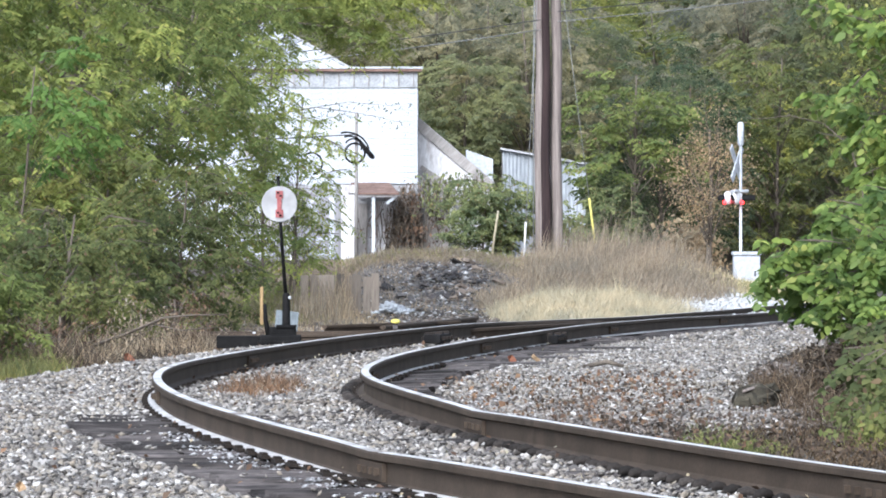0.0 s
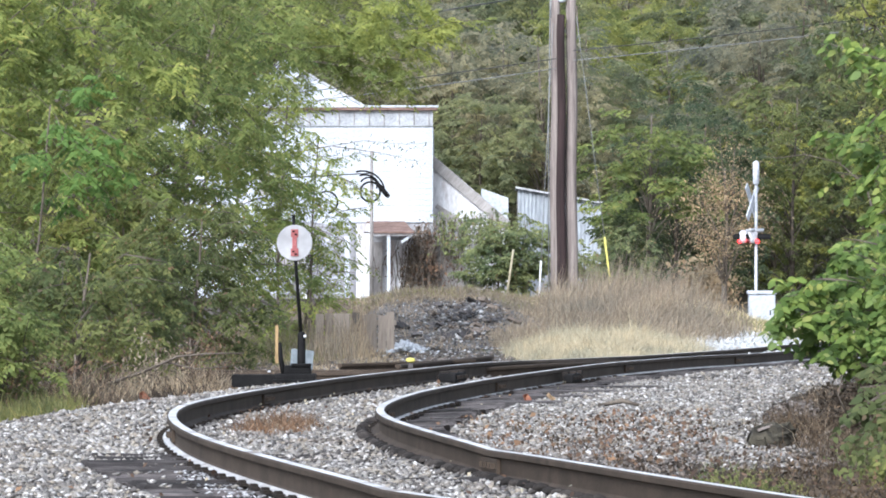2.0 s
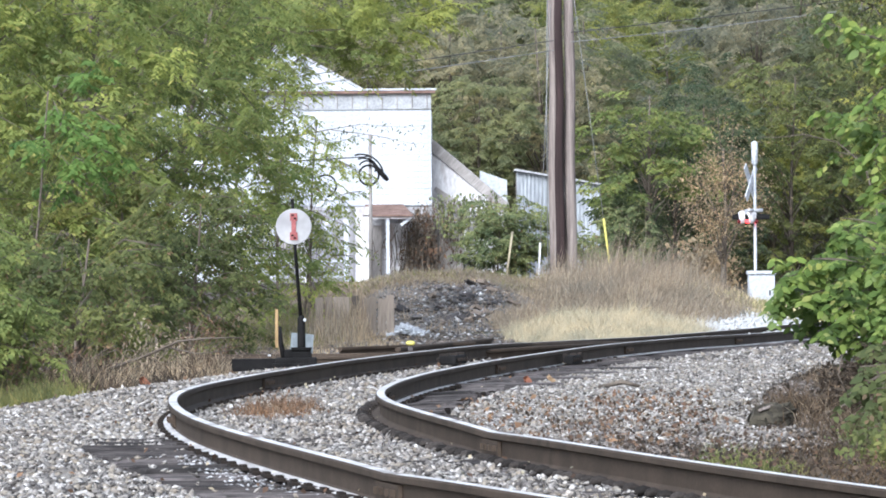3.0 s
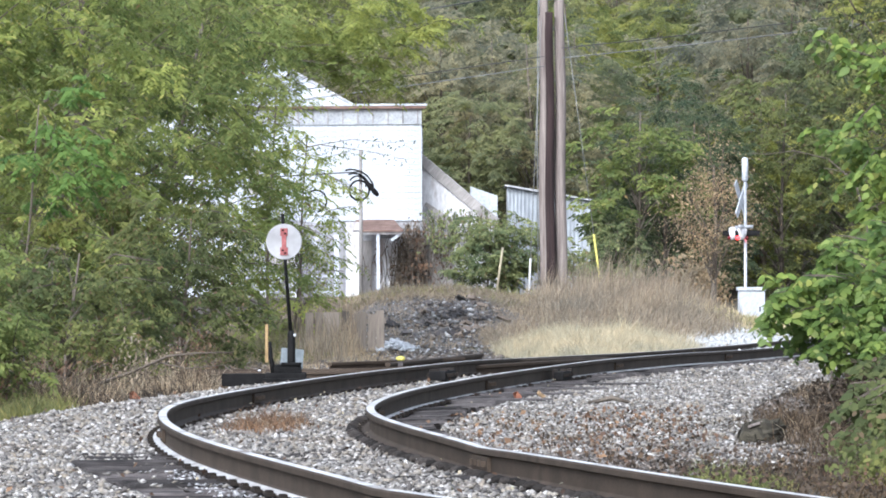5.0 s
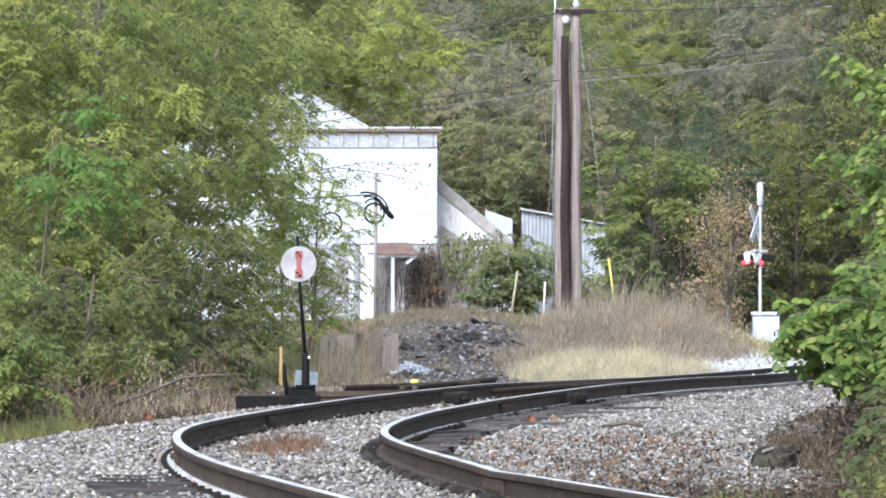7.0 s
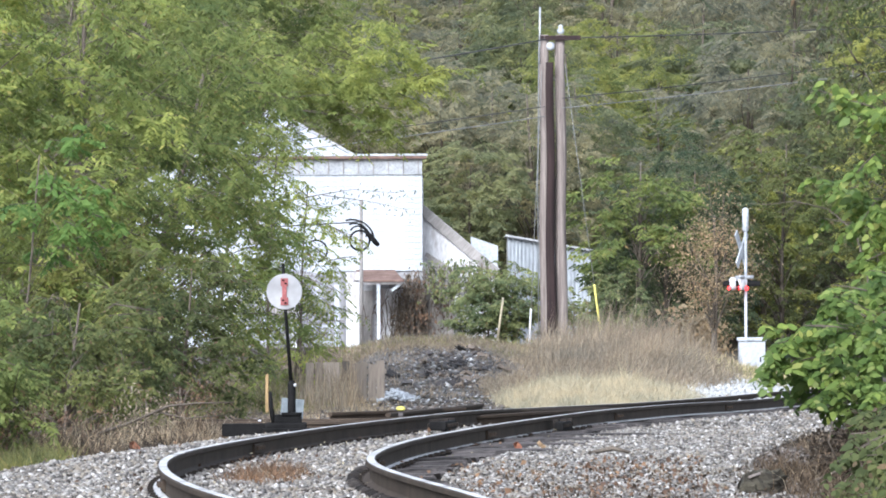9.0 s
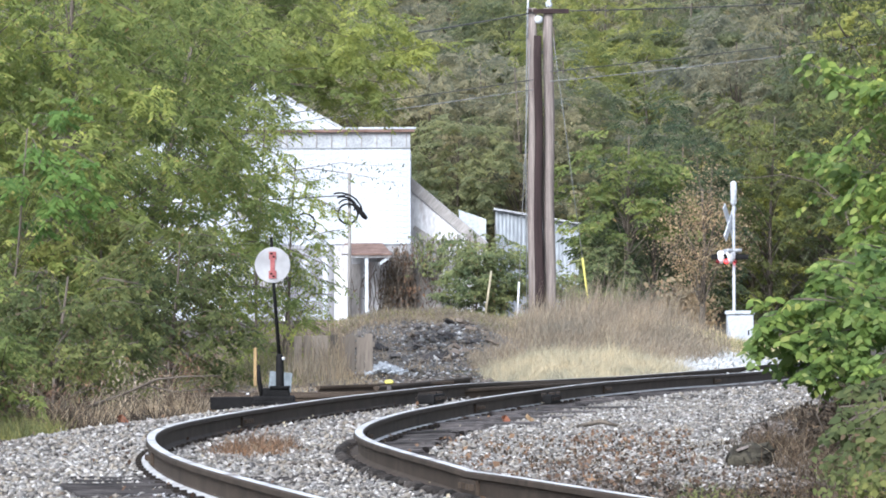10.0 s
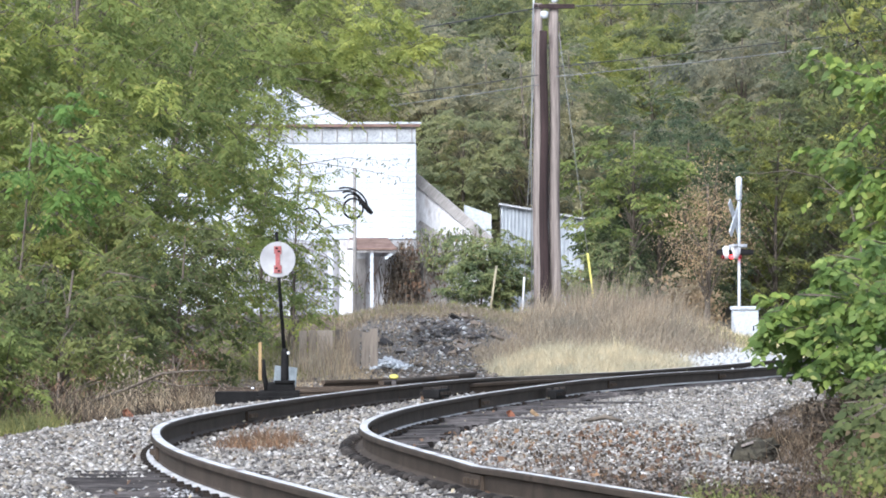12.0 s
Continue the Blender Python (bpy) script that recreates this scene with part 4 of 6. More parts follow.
# darker trees and shrubs round the crossing, behind the poles
for x, y, h, crown, clumps, per, leaf, mat, seed, label in (
        (7.2, 190, 7.0, (0, 0, 3.6, 2.0, 2.0, 3.6), 95, 100, 0.16, M_LEAF_DARK, 51, "dark green tree behind the utility poles"),
        (8.4, 196, 8.0, (0, 0, 4.0, 2.2, 2.0, 4.2), 95, 100, 0.16, M_LEAF_DARK, 52, "deep green tree at the foot of the hill"),
        (6.2, 187, 7.5, (0, 0, 4.6, 2.0, 1.5, 1.9), 54, 62, 0.14, M_LEAF_LEFT, 56, "yellow-green tree rising behind the crossing"),
        (0.7, 217, 8.0, (0, 0, 5.3, 1.9, 1.5, 2.6), 110, 90, 0.16, M_LEAF_FAR, 57, "haze-paled green tree rising behind the lean-to"),
        (11.8, 200, 9.0, (0, 0, 4.6, 2.6, 2.4, 4.8), 115, 100, 0.15, M_LEAF_SHRUB, 53, "green tree behind the crossing signal"),
        (16.0, 196, 9.0, (0, 0, 4.6, 3.0, 2.4, 4.8), 115, 100, 0.15, M_LEAF_SHRUB, 54, "green tree beside the crossing road"),
        (8.4, 178, 5.4, (0, 0, 3.1, 1.3, 1.2, 2.2), 120, 46, 0.075, M_LEAF_RUST, 55, "russet-brown autumn tree behind the signal")):
    if seed != 55:
        bough_tree("roadside_tree", (x, y, gz(x, y)), (0.2, 0, h * 0.85), crown, int(clumps * 1.5), 0.8, 8, 9, 0.16, mat, seed, label, "trees round the crossing", 0.08, 0.46, 0.4)
        continue
    make_tree("roadside_tree", (x, y, gz(x, y)), h, crown, clumps, per, leaf, mat, seed, 0.10, 0.5, 0.42, label, "trees round the crossing", low=0.05)


# ---------- the white house ----------
def board_wall(name, parent, w, h, mat, at, label="", step=0.2):
    """A wall of lapped boards facing -y: a backing sheet with each board on it, all on one board mesh."""
    wall = part(name, box(name, (w, 0.05, h), (0, 0.03, h / 2), mat), parent, label, at)
    v = [(-w / 2, -0.018, 0), (w / 2, -0.018, 0), (w / 2, -0.002, step), (-w / 2, -0.002, step), (-w / 2, 0.004, 0), (w / 2, 0.004, 0), (w / 2, 0.004, step), (-w / 2, 0.004, step)]
    f = [(0, 1, 2, 3), (0, 4, 5, 1), (3, 2, 6, 7), (0, 3, 7, 4), (1, 5, 6, 2), (4, 7, 6, 5)]
    me = mesh_of("board", v, f, mat)
    for i in range(int(h / step + 0.01)):
        part("board", me, wall, at=pose(0, 0, i * step))
    return wall


M_FRIEZE = surface("grimy_grey_paint", (0.30, 0.31, 0.32), (0.46, 0.47, 0.49), 2.0, 0.8, 12, relief=0.004, stain=(0.22, 0.19, 0.17), stain_at=0.62)


def prism(name, outline, depth, mat):
    """An upright plate: outline of (x, z), from y = 0 to y = depth."""
    n = len(outline)
    v = [(x, 0, z) for x, z in outline] + [(x, depth, z) for x, z in outline]
    f = [tuple(range(n)), tuple(range(2 * n - 1, n - 1, -1))] + [(i, i + n, (i + 1) % n + n, (i + 1) % n) for i in range(n)]
    return mesh_of(name, v, f, mat)


def house():
    ob = thing("house", pose(-4.2, 200, 0.4), "old white two-storey storefront house, paint flaking, vines at its corner", "house")
    board_wall("upper_wall", ob, 6.6, 3.4, M_WHITE, pose(0, 0, 2.8), "bright white lapped-board upper wall")
    # greyer than the upper wall: shade under the porch is in its colour
    board_wall("lower_wall", ob, 6.6, 2.8, M_WALL_SHADED, pose(0, 0.06, 0), "peeling white boards greyed for porch shade and stained by dead vines")
    part("side_wall", box("side_wall", (0.08, 9.0, 6.2), (3.26, 4.6, 3.1), M_WHITE_DIRTY), ob, "grimy white side wall")
    fr = part("frieze", box("frieze", (6.6, 0.08, 0.55), (0, -0.03, 6.48), M_FRIEZE, 0.01), ob, "stained cornice band under the coping")
    for i in range(13):
        part("bracket", box("bracket", (0.035, 0.05, 0.48), (-3.2 + i * 0.53, -0.09, 6.48), M_GREYWOOD, 0.01), fr)
    part("coping", box("coping", (6.9, 0.4, 0.10), (0, -0.05, 6.81), M_RUST_ROOF, 0.02), ob, "rust-stained coping board")
    part("coping_flashing", box("coping_flashing", (4.1, 0.42, 0.07), (1.45, -0.05, 6.90), M_WHITE, 0.01), ob)
    # gabled body behind the false front
    part("gable_wall", prism("gable_wall", [(-7.0, 0), (2.2, 0), (2.2, 6.17), (-2.1, 8.59), (-7.0, 5.83)], 0.15, M_WHITE), ob, "white gable end", at=pose(0, 3.0, 0))
    for s in (-1, 1):
        a = math.degrees(math.atan2(2.6, 4.6))
        part("roof_slope", box("roof_slope", (5.6, 10, 0.09), (0, 0, 0), M_ROOF, 0.01), ob, "grey metal roof slope", at=pose(-2.1 + s * 2.45, 8.02, 7.28, 0, s * a, 0))
    part("back_wall", prism("back_wall", [(-7.0, 0), (2.2, 0), (2.2, 6.17), (-2.1, 8.59), (-7.0, 5.83)], 0.15, M_WHITE_DIRTY), ob, at=pose(0, 12.2, 0))
    part("side_wall", box("side_wall", (0.15, 9.05, 5.8), (-6.92, 7.67, 2.9), M_WHITE_DIRTY), ob)
    part("side_wall", box("side_wall", (0.15, 9.05, 6.0), (2.12, 7.67, 3.0), M_WHITE_DIRTY), ob)
    part("side_wall", box("side_wall", (0.08, 2.9, 6.2), (-3.26, 1.55, 3.1), M_WHITE_DIRTY), ob)
    part("front_roof", box("front_roof", (6.44, 2.9, 0.1), (0, 1.55, 6.14), M_ROOF, 0.01), ob)
    part("lean_to_side", box("lean_to_side", (0.1, 6.6, 2.6), (5.92, 5.0, 1.3), M_GREYWOOD), ob)
    part("lean_to_back", prism("lean_to_back", [(3.35, 0), (5.85, 0), (5.85, 2.6), (3.35, 4.8)], 0.1, M_GREYWOOD), ob, at=pose(0, 8.2, 0))
    # lean-to with a steep metal roof at the side
    part("lean_to_wall", prism("lean_to_wall", [(3.3, 0), (6.0, 0), (6.0, 2.7), (3.3, 5.0)], 0.12, M_WHITE_DIRTY), ob, "white lean-to gable with slipped boards", at=pose(0, 1.5, 0))
    part("lean_to_roof", box("lean_to_roof", (3.7, 7.0, 0.10), (0, 0, 0), M_ROOF, 0.01), ob, "grey corrugated lean-to roof", at=pose(4.62, 5.1, 4.02, 0, 40.5, 0))
    part("barge_board", box("barge_board", (3.6, 0.06, 0.36), (0, 0, 0), M_GREYWOOD, 0.01), ob, "weathered grey barge board", at=pose(4.56, 1.42, 3.88, 0, 40.5, 0))
    for k in range(4):
        part("slipped_board", box("slipped_board", (1.3, 0.05, 0.16), (0, 0, 0), M_GREYWOOD, 0.005), ob, at=pose(3.95 + 0.1 * k, 1.24 - 0.03 * k, 3.05 - 0.19 * k, 0, 33 + 3 * k, 0))
    part("boarded_wall", box("boarded_wall", (1.1, 0.1, 2.4), (3.85, 0.1, 1.2), M_GREYWOOD, 0.01), ob, "bare grey weathered boards")
    # porch
    part("fascia", prism("fascia", [(0.95, 2.31), (2.60, 2.31), (2.60, 2.38), (0.95, 2.38)], 0.05, M_WHITE_DIRTY), ob, "pale porch fascia board", at=pose(0, -1.8, 0))
    part("roof_sheet", mesh_of("roof_sheet", [(0.9, -1.9, 2.45), (2.65, -1.9, 2.45), (2.3, -0.05, 2.84), (0.95, -0.05, 2.84), (0.9, -1.9, 2.40), (2.65, -1.9, 2.39), (2.3, -0.05, 2.78), (0.95, -0.05, 2.78)],
                               [(0, 1, 2, 3), (4, 7, 6, 5), (0, 4, 5, 1), (1, 5, 6, 2), (2, 6, 7, 3), (3, 7, 4, 0)], M_RUST_ROOF), ob, "rusted sheet-metal porch roof")
    for x, r, m in ((1.76, 0.06, M_WHITE), (0.30, 0.08, M_WHITE), (-1.2, 0.1, M_WHITE_DIRTY), (-3.2, 0.1, M_WHITE_DIRTY)):
        part("porch_post", box("porch_post", (2 * r, 2 * r, 2.30), (x, -1.72, 1.15), m, 0.01), ob, "white porch post")
    part("porch_column", box("porch_column", (0.50, 0.30, 2.75), (0.88, -1.75, 1.37), M_WHITE_DIRTY, 0.02), ob, "broad white boxed porch column")
    for dx, dz, a, ln in ((-0.55, 2.05, 38, 0.8), (-0.15, 2.3, -28, 0.7), (-0.9, 1.7, 52, 0.6), (-0.35, 2.75, 8, 1.5)):
        part("broken_board", box("broken_board", (ln, 0.03, 0.09), (0, 0, 0), M_WHITE, 0.005), ob, "broken white porch board", at=pose(dx, -1.6, dz, 0, a, 0))
    part("brace", box("brace", (0.5, 0.06, 0.10), (0, 0, 0), M_WHITE, 0.01), ob, "slanting white porch brace", at=pose(2.42, -1.7, 2.24, 0, -38, 0))
    # grey board added where the porch roof's shadow falls on the wall
    part("doorway", box("doorway", (0.42, 0.05, 2.0), (1.32, 0.012, 1.1), M_GREYWOOD, 0.01), ob, "grey board added for the shadow under the porch")
    part("rear_wing", prism("rear_wing", [(5.05, 0), (6.05, 0), (6.05, 3.8), (5.05, 4.15)], 2.0, M_WHITE), ob, "white end of a rear wing", at=pose(0, 9, 0))
    part("porch_deck", box("porch_deck", (6.4, 1.8, 0.16), (-0.3, -0.9, 0.06), M_GREYWOOD, 0.01), ob)
    rail = part("porch_railing", box("porch_railing", (3.4, 0.05, 0.07), (-1.5, -1.75, 0.85), M_WHITE, 0.005), ob, "white porch railing")
    part("bottom_rail", box("bottom_rail", (3.4, 0.05, 0.06), (-1.5, -1.75, 0.3), M_WHITE, 0.005), rail)
    for i in range(14):
        part("baluster", box("baluster", (0.035, 0.035, 0.5), (-3.1 + i * 0.24, -1.75, 0.57), M_WHITE), rail)
    part("door", box("door", (0.75, 0.06, 2.05), (2.05, 0.0, 1.15), M_WHITE_DIRTY, 0.01), ob, "weathered pale door")
    for x, z in ((-1.8, 1.6), (-2.4, 4.5)):
        win = part("window", box("window", (0.95, 0.05, 1.5), (x, -0.02, z), M_GREYWOOD), ob, "boarded-up window")
        for q, sz in (((x - 0.5, -0.05, z), (0.09, 0.06, 1.68)), ((x + 0.5, -0.05, z), (0.09, 0.06, 1.68)), ((x, -0.05, z + 0.8), (1.1, 0.06, 0.09)), ((x, -0.06, z - 0.8), (1.15, 0.1, 0.08)), ((x, -0.045, z), (0.92, 0.04, 0.05))):
            part("frame", box("frame", sz, q, M_WHITE), win)


house()


def shed():
    ob = thing("shed", pose(3.78, 211, 0.4), "white corrugated metal shed half hidden by trees", "shed")
    v, f = [], []
    n = 44
    for i in range(n + 1):
        x = -1.55 + 3.1 * i / n
        yv = -0.03 if i % 2 else 0.0
        top = 4.15 - 0.55 * (i / n)
        v += [(x, yv, 0), (x, yv, top)]
    for i in range(n):
        f.append((2 * i, 2 * i + 2, 2 * i + 3, 2 * i + 1))
    wall = part("front_wall", mesh_of("front_wall", v, f, M_SHED), ob, "pale corrugated metal wall")
    part("back", prism("back", [(-1.55, 0), (1.55, 0), (1.55, 3.59), (-1.55, 4.14)], 4.0, M_GREYWOOD), ob, at=pose(0, 0.02, 0))
    part("roof", box("roof", (3.3, 4.5, 0.07), (0, 2.0, 3.93), M_ROOF, 0.01, pose(0, 0, 0, 0, 10.0, 0)), ob)


shed()


# ---------- utility poles ----------
def pole(x, y, top, r, mat, label):
    z0 = gz(x, y) - 0.1
    ob = thing("utility_pole", pose(x, y, z0), label, "utility pole", "utility poles on the bank")
    n = 12
    pts = [(0.02 * math.sin(i), 0.02 * math.cos(i * 1.3), (top - z0) * i / n) for i in range(n + 1)]
    part("shaft", tubes("shaft", [(pts, [r * (1.12 - 0.25 * i / n) for i in range(n + 1)])], mat, 14), ob)
    return ob


pl = pole(2.97, 172.4, 10.1, 0.165, M_POLE, "tall weathered grey wooden utility pole on the grassy bank")
pr = pole(3.455, 172.5, 10.1, 0.17, M_POLE, "tall weathered wooden utility pole carrying the crossarm")
pm = pole(3.135, 172.2, 9.25, 0.135, M_POLE_DARK, "dark creosoted pole standing between the two pale ones")
b = pr.location
part("crossarm", box("crossarm", (1.25, 0.12, 0.14), (0, -0.2, 0), M_POLE_DARK, 0.01), pr, "dark wooden crossarm", at=pose(0.0, 0, 10.0 - b.z))
part("insulator", lathe("insulator", [(0.03, 0), (0.10, 0.03), (0.11, 0.12), (0.06, 0.2), (0.08, 0.25), (0.02, 0.3)], M_WHITE, 12), pr, "white insulator", at=pose(0.02, 0, 10.12 - b.z))
part("lightning_arrester", lathe("lightning_arrester", [(0.03, -0.25), (0.12, -0.2), (0.13, -0.05), (0.06, 0)], M_WHITE, 12), pr, "white fitting under the crossarm", at=pose(-0.3, -0.2, 9.86 - b.z))
part("ground_rod", tubes("ground_rod", [([(-0.15, -0.1, 9.2 - b.z), (-0.13, -0.1, 10.95 - b.z)], 0.03)], M_GALV, 6), pl, "thin metal rod on the pole top", at=pose(0, 0, 0))
part("down_cable", tubes("down_cable", [([(-0.21, -0.08, 0.1), (-0.22, -0.08, 5), (-0.17, -0.08, 9.6)], 0.018)], M_PALE_WIRE, 5), pl)


def wire(a, b_, sag, r, mat, label):
    a, b_ = Vector(a), Vector(b_)
    pts = [a.lerp(b_, i / 24) - Vector((0, 0, sag * 4 * (i / 24) * (1 - i / 24))) for i in range(25)]
    ob = new("overhead_wire", tubes("overhead_wire", [(pts, r)], mat, 5))
    tagged(ob, label, "wire", "overhead wires")


wire((3.0, 172.2, 9.95), (-22, 166, 6.3), 0.25, 0.022, M_WIRE, "black overhead cable running to the pole")
wire((4.1, 172.2, 10.0), (32, 182, 12.2), 0.3, 0.020, M_WIRE, "black overhead cable running from the crossarm")
for dz, mat in ((0.0, M_WIRE), (-0.30, M_PALE_WIRE)):
    wire((2.98, 172.1, 7.90 + dz), (-22, 166, 5.2 + dz), 0.30, 0.015, mat, "overhead line strung along the road")
    wire((3.5, 172.1, 8.15 + dz), (32, 182, 12.6 + 1.2 * dz), 0.35, 0.015, mat, "overhead line strung along the road")


def guy(top, foot, guard, mat, label):
    ob = thing("guy_wire", pose(*foot), label, "guy wire", "guy wires of the poles")
    t = Vector(top) - Vector(foot)
    part("strand", tubes("strand", [([(0, 0, 0), t], 0.011)], M_PALE_WIRE, 5), ob)
    g = t.normalized() * guard
    part("guard", tubes("guard", [([(0, 0, 0), g], 0.030)], mat, 8), ob, "plastic guard sleeve")


guy((3.6, 172.3, 9.2), (4.72, 172.6, gz(4.72, 172.6)), 2.0, M_YELLOW, "steel guy wire with a yellow guard sleeve")
guy((2.9, 172.3, 9.2), (2.45, 171.5, gz(2.45, 171.5)), 1.25, M_WHITE_DIRTY, "steel guy wire with a pale guard sleeve")


def stake():
    z = gz(1.42, 168)
    ob = thing("leaning_stake", pose(1.42, 168, z), "pale leaning marker stake on the bank", "stake")
    part("rod", tubes("rod", [([(0, 0, 0), (0.22, 0, 1.55)], 0.035)], M_DRY, 7), ob)


stake()


# ---------- crossing signal ----------
def signal():
    x, y = 8.22, 156.0
    z0 = -0.25
    ob = thing("crossing_signal", pose(x, y, z0), "railway crossing signal mast with crossbuck and flashing red lamps", "crossing signal")
    part("mast", lathe("mast", [(0.07, 0), (0.065, 0.3), (0.045, 0.35), (0.04, 4.1)], M_GALV, 14), ob, "galvanised mast")
    part("bell", lathe("bell", [(0.04, 4.02), (0.085, 4.08), (0.09, 4.45), (0.085, 4.66), (0.03, 4.7)], M_WHITE, 14), ob, "pale bell housing on the mast top")
    part("mast_base", lathe("mast_base", [(0.22, 0), (0.22, 0.05), (0.12, 0.12), (0.10, 0.4)], M_GALV, 12), ob)
    cb = part("crossbuck", box("crossbuck", (0.03, 1.22, 0.22), (0, 0, 0), M_WHITE, 0.005, pose(0, 0, 0, 48, 0, 0)), ob, "white crossbuck seen almost edge-on", at=pose(-0.10, -0.06, 3.55, 0, 0, -23))
    part("cross_blade", box("cross_blade", (0.03, 1.22, 0.22), (-0.032, 0, 0), M_WHITE, 0.005, pose(0, 0, 0, -48, 0, 0)), cb)
    part("lamp_arm", tubes("lamp_arm", [([(-0.28, 0.0, 2.76), (0.22, 0, 2.78)], 0.055), ([(-0.2, -0.55, 2.78), (0.1, 0.55, 2.78)], 0.05)], M_GALV, 8), ob, "pale junction box and lamp arm")
    return ob


SIGNAL = signal()
SIGNAL_LENSES = []


def lamp_head(px, py, facing, first, reach=0.46):
    """A lamp with pale housing, a black visor and a red lens; the lens turns a lit or a dull half outwards."""
    head = part("lamp_head", lathe("lamp_head", [(0.04, 0.0), (0.09, 0.03), (0.125, 0.16), (0.105, 0.30), (0.05, 0.36)], M_WHITE_DIRTY, 16), SIGNAL, "pale flashing-lamp housing", at=pose(px, py, 2.42))
    v, f = [], []
    n = 14
    for xx, r in ((0.06, 0.14), (reach, 0.10)):
        for k in range(n + 1):
            a = math.radians(-20 + 220 * k / n)
            v.append((xx, r * math.cos(a), r * math.sin(a)))
    for k in range(n):
        f.append((k, k + 1, n + 2 + k, n + 1 + k))
    hood = part("hood", mesh_of("hood", v, f, M_BLACK), head, "black visor", at=pose(0, 0.05, 0.15, 0, 0, facing))
    sol = hood.modifiers.new("thick", "SOLIDIFY")
    sol.thickness = 0.012
    bm = bmesh.new()
    bmesh.ops.create_uvsphere(bm, u_segments=16, v_segments=8, radius=0.055)
    me = finish(bm, "lens", M_RED_GLOW, True)
    me.materials.append(M_RED_DULL)
    for p in me.polygons:
        p.material_index = 0 if p.center.y < 0 else 1
    lens = part("lens", me, head, "red lens that flashes in turn", at=pose(math.cos(math.radians(facing)) * 0.10, -0.085, 0.055))
    SIGNAL_LENSES.append((lens, first))


lamp_head(-0.36, -0.12, 180, True, 0.27)
lamp_head(-0.13, -0.16, 200, False, 0.2)
lamp_head(-0.06, 0.02, 0, True)


def cabinet():
    ob = thing("signal_cabinet", pose(8.30, 154.6, -0.28), "white equipment cabinet at the foot of the signal", "cabinet")
    part("body", box("body", (0.72, 0.6, 1.05), (0, 0, 0.52), M_WHITE, 0.03), ob)
    part("roof", box("roof", (0.80, 0.7, 0.10), (0, 0, 1.10), M_WHITE, 0.04), ob)
    door = part("door", box("door", (0.60, 0.03, 0.86), (0, -0.31, 0.52), M_WHITE, 0.01), ob)
    part("handle", box("handle", (0.03, 0.04, 0.14), (0.22, -0.34, 0.55), M_BLACK, 0.005), door)


cabinet()


# ---------- switch stand ----------
def switch_stand():
    x, y = -1.78, 62.0
    ob = thing("switch_stand", pose(x, y, -0.03), "black railway switch stand with a round white and red target", "switch stand")
    part("base", box("base", (0.44, 0.5, 0.10), (0, 0, 0.09), M_BLACK, 0.02), ob)
    part("gear_housing", box("gear_housing", (0.30, 0.26, 0.12), (0.02, 0, 0.17), M_BLACK, 0.04), ob)
    part("column", lathe("column", [(0.06, 0.15), (0.045, 0.25), (0.042, 0.56), (0.03, 0.60)], M_BLACK, 12), ob, at=pose(0.06, 0, 0))
    part("spindle", tubes("spindle", [([(0.06, 0, 0.5), (0.0, 0, 1.3), (-0.03, 0, 1.88)], [0.022, 0.018, 0.018])], M_BLACK, 8), ob)
    t = part("target", lathe("target", [(0.190, -0.006), (0.197, -0.003), (0.197, 0.003), (0.190, 0.006)], M_TARGET, 40, "Y"), ob, "round dull white target plate", at=pose(-0.015, -0.02, 1.575))
    for w_, h_, z_ in ((0.080, 0.085, 0.105), (0.050, 0.13, 0.0), (0.085, 0.085, -0.105)):
        part("red_plate", box("red_plate", (w_, 0.012, h_), (0, -0.016, z_), M_RED, 0.004), t, "faded red plate")
    for dx, dz in ((-0.012, 0.125), (0.014, 0.090), (-0.014, -0.095), (0.012, -0.125)):
        part("slot", box("slot", (0.026, 0.006, 0.018), (dx, -0.025, dz), M_BLACK, 0.002), t, "dark slot in the red plate")
    part("clamp", box("clamp", (0.03, 0.03, 0.30), (0, 0.02, 0), M_BLACK, 0.004), t)
    part("lever", tubes("lever", [([(-0.13, -0.05, 0.12), (-0.165, -0.05, 0.30), (-0.175, -0.05, 0.48)], [0.035, 0.026, 0.018])], M_BLACK, 8), ob)
    part("paddle", box("paddle", (0.035, 0.03, 0.42), (-0.21, -0.02, 0.46), M_PALEWOOD, 0.008), ob, "pale wooden lever handle")
    part("head_block", box("head_block", (0.85, 0.24, 0.14), (-0.28, 0.05, 0.06), M_BLACK, 0.015), ob, "dark head-block timber")
    part("padlock", box("padlock", (0.03, 0.02, 0.035), (0.10, -0.05, 0.55), M_GALV, 0.012), ob, "shiny steel padlock")
    part("hasp", box("hasp", (0.035, 0.03, 0.02), (-0.29, -0.1, 0.165), M_GALV, 0.008), ob, "shiny steel hasp")
    part("cap_plate", box("cap_plate", (0.22, 0.30, 0.03), (0.06, 0, 0.235), M_BLACK, 0.008), ob)
    part("foot_plate", box("foot_plate", (0.50, 0.12, 0.04), (0.0, -0.24, 0.06), M_BLACK, 0.01), ob)
    part("throw_rod", tubes("throw_rod", [([(0.1, 0, 0.06), (1.3, 0.1, 0.06)], 0.018)], M_BLACK, 6), ob)


switch_stand()


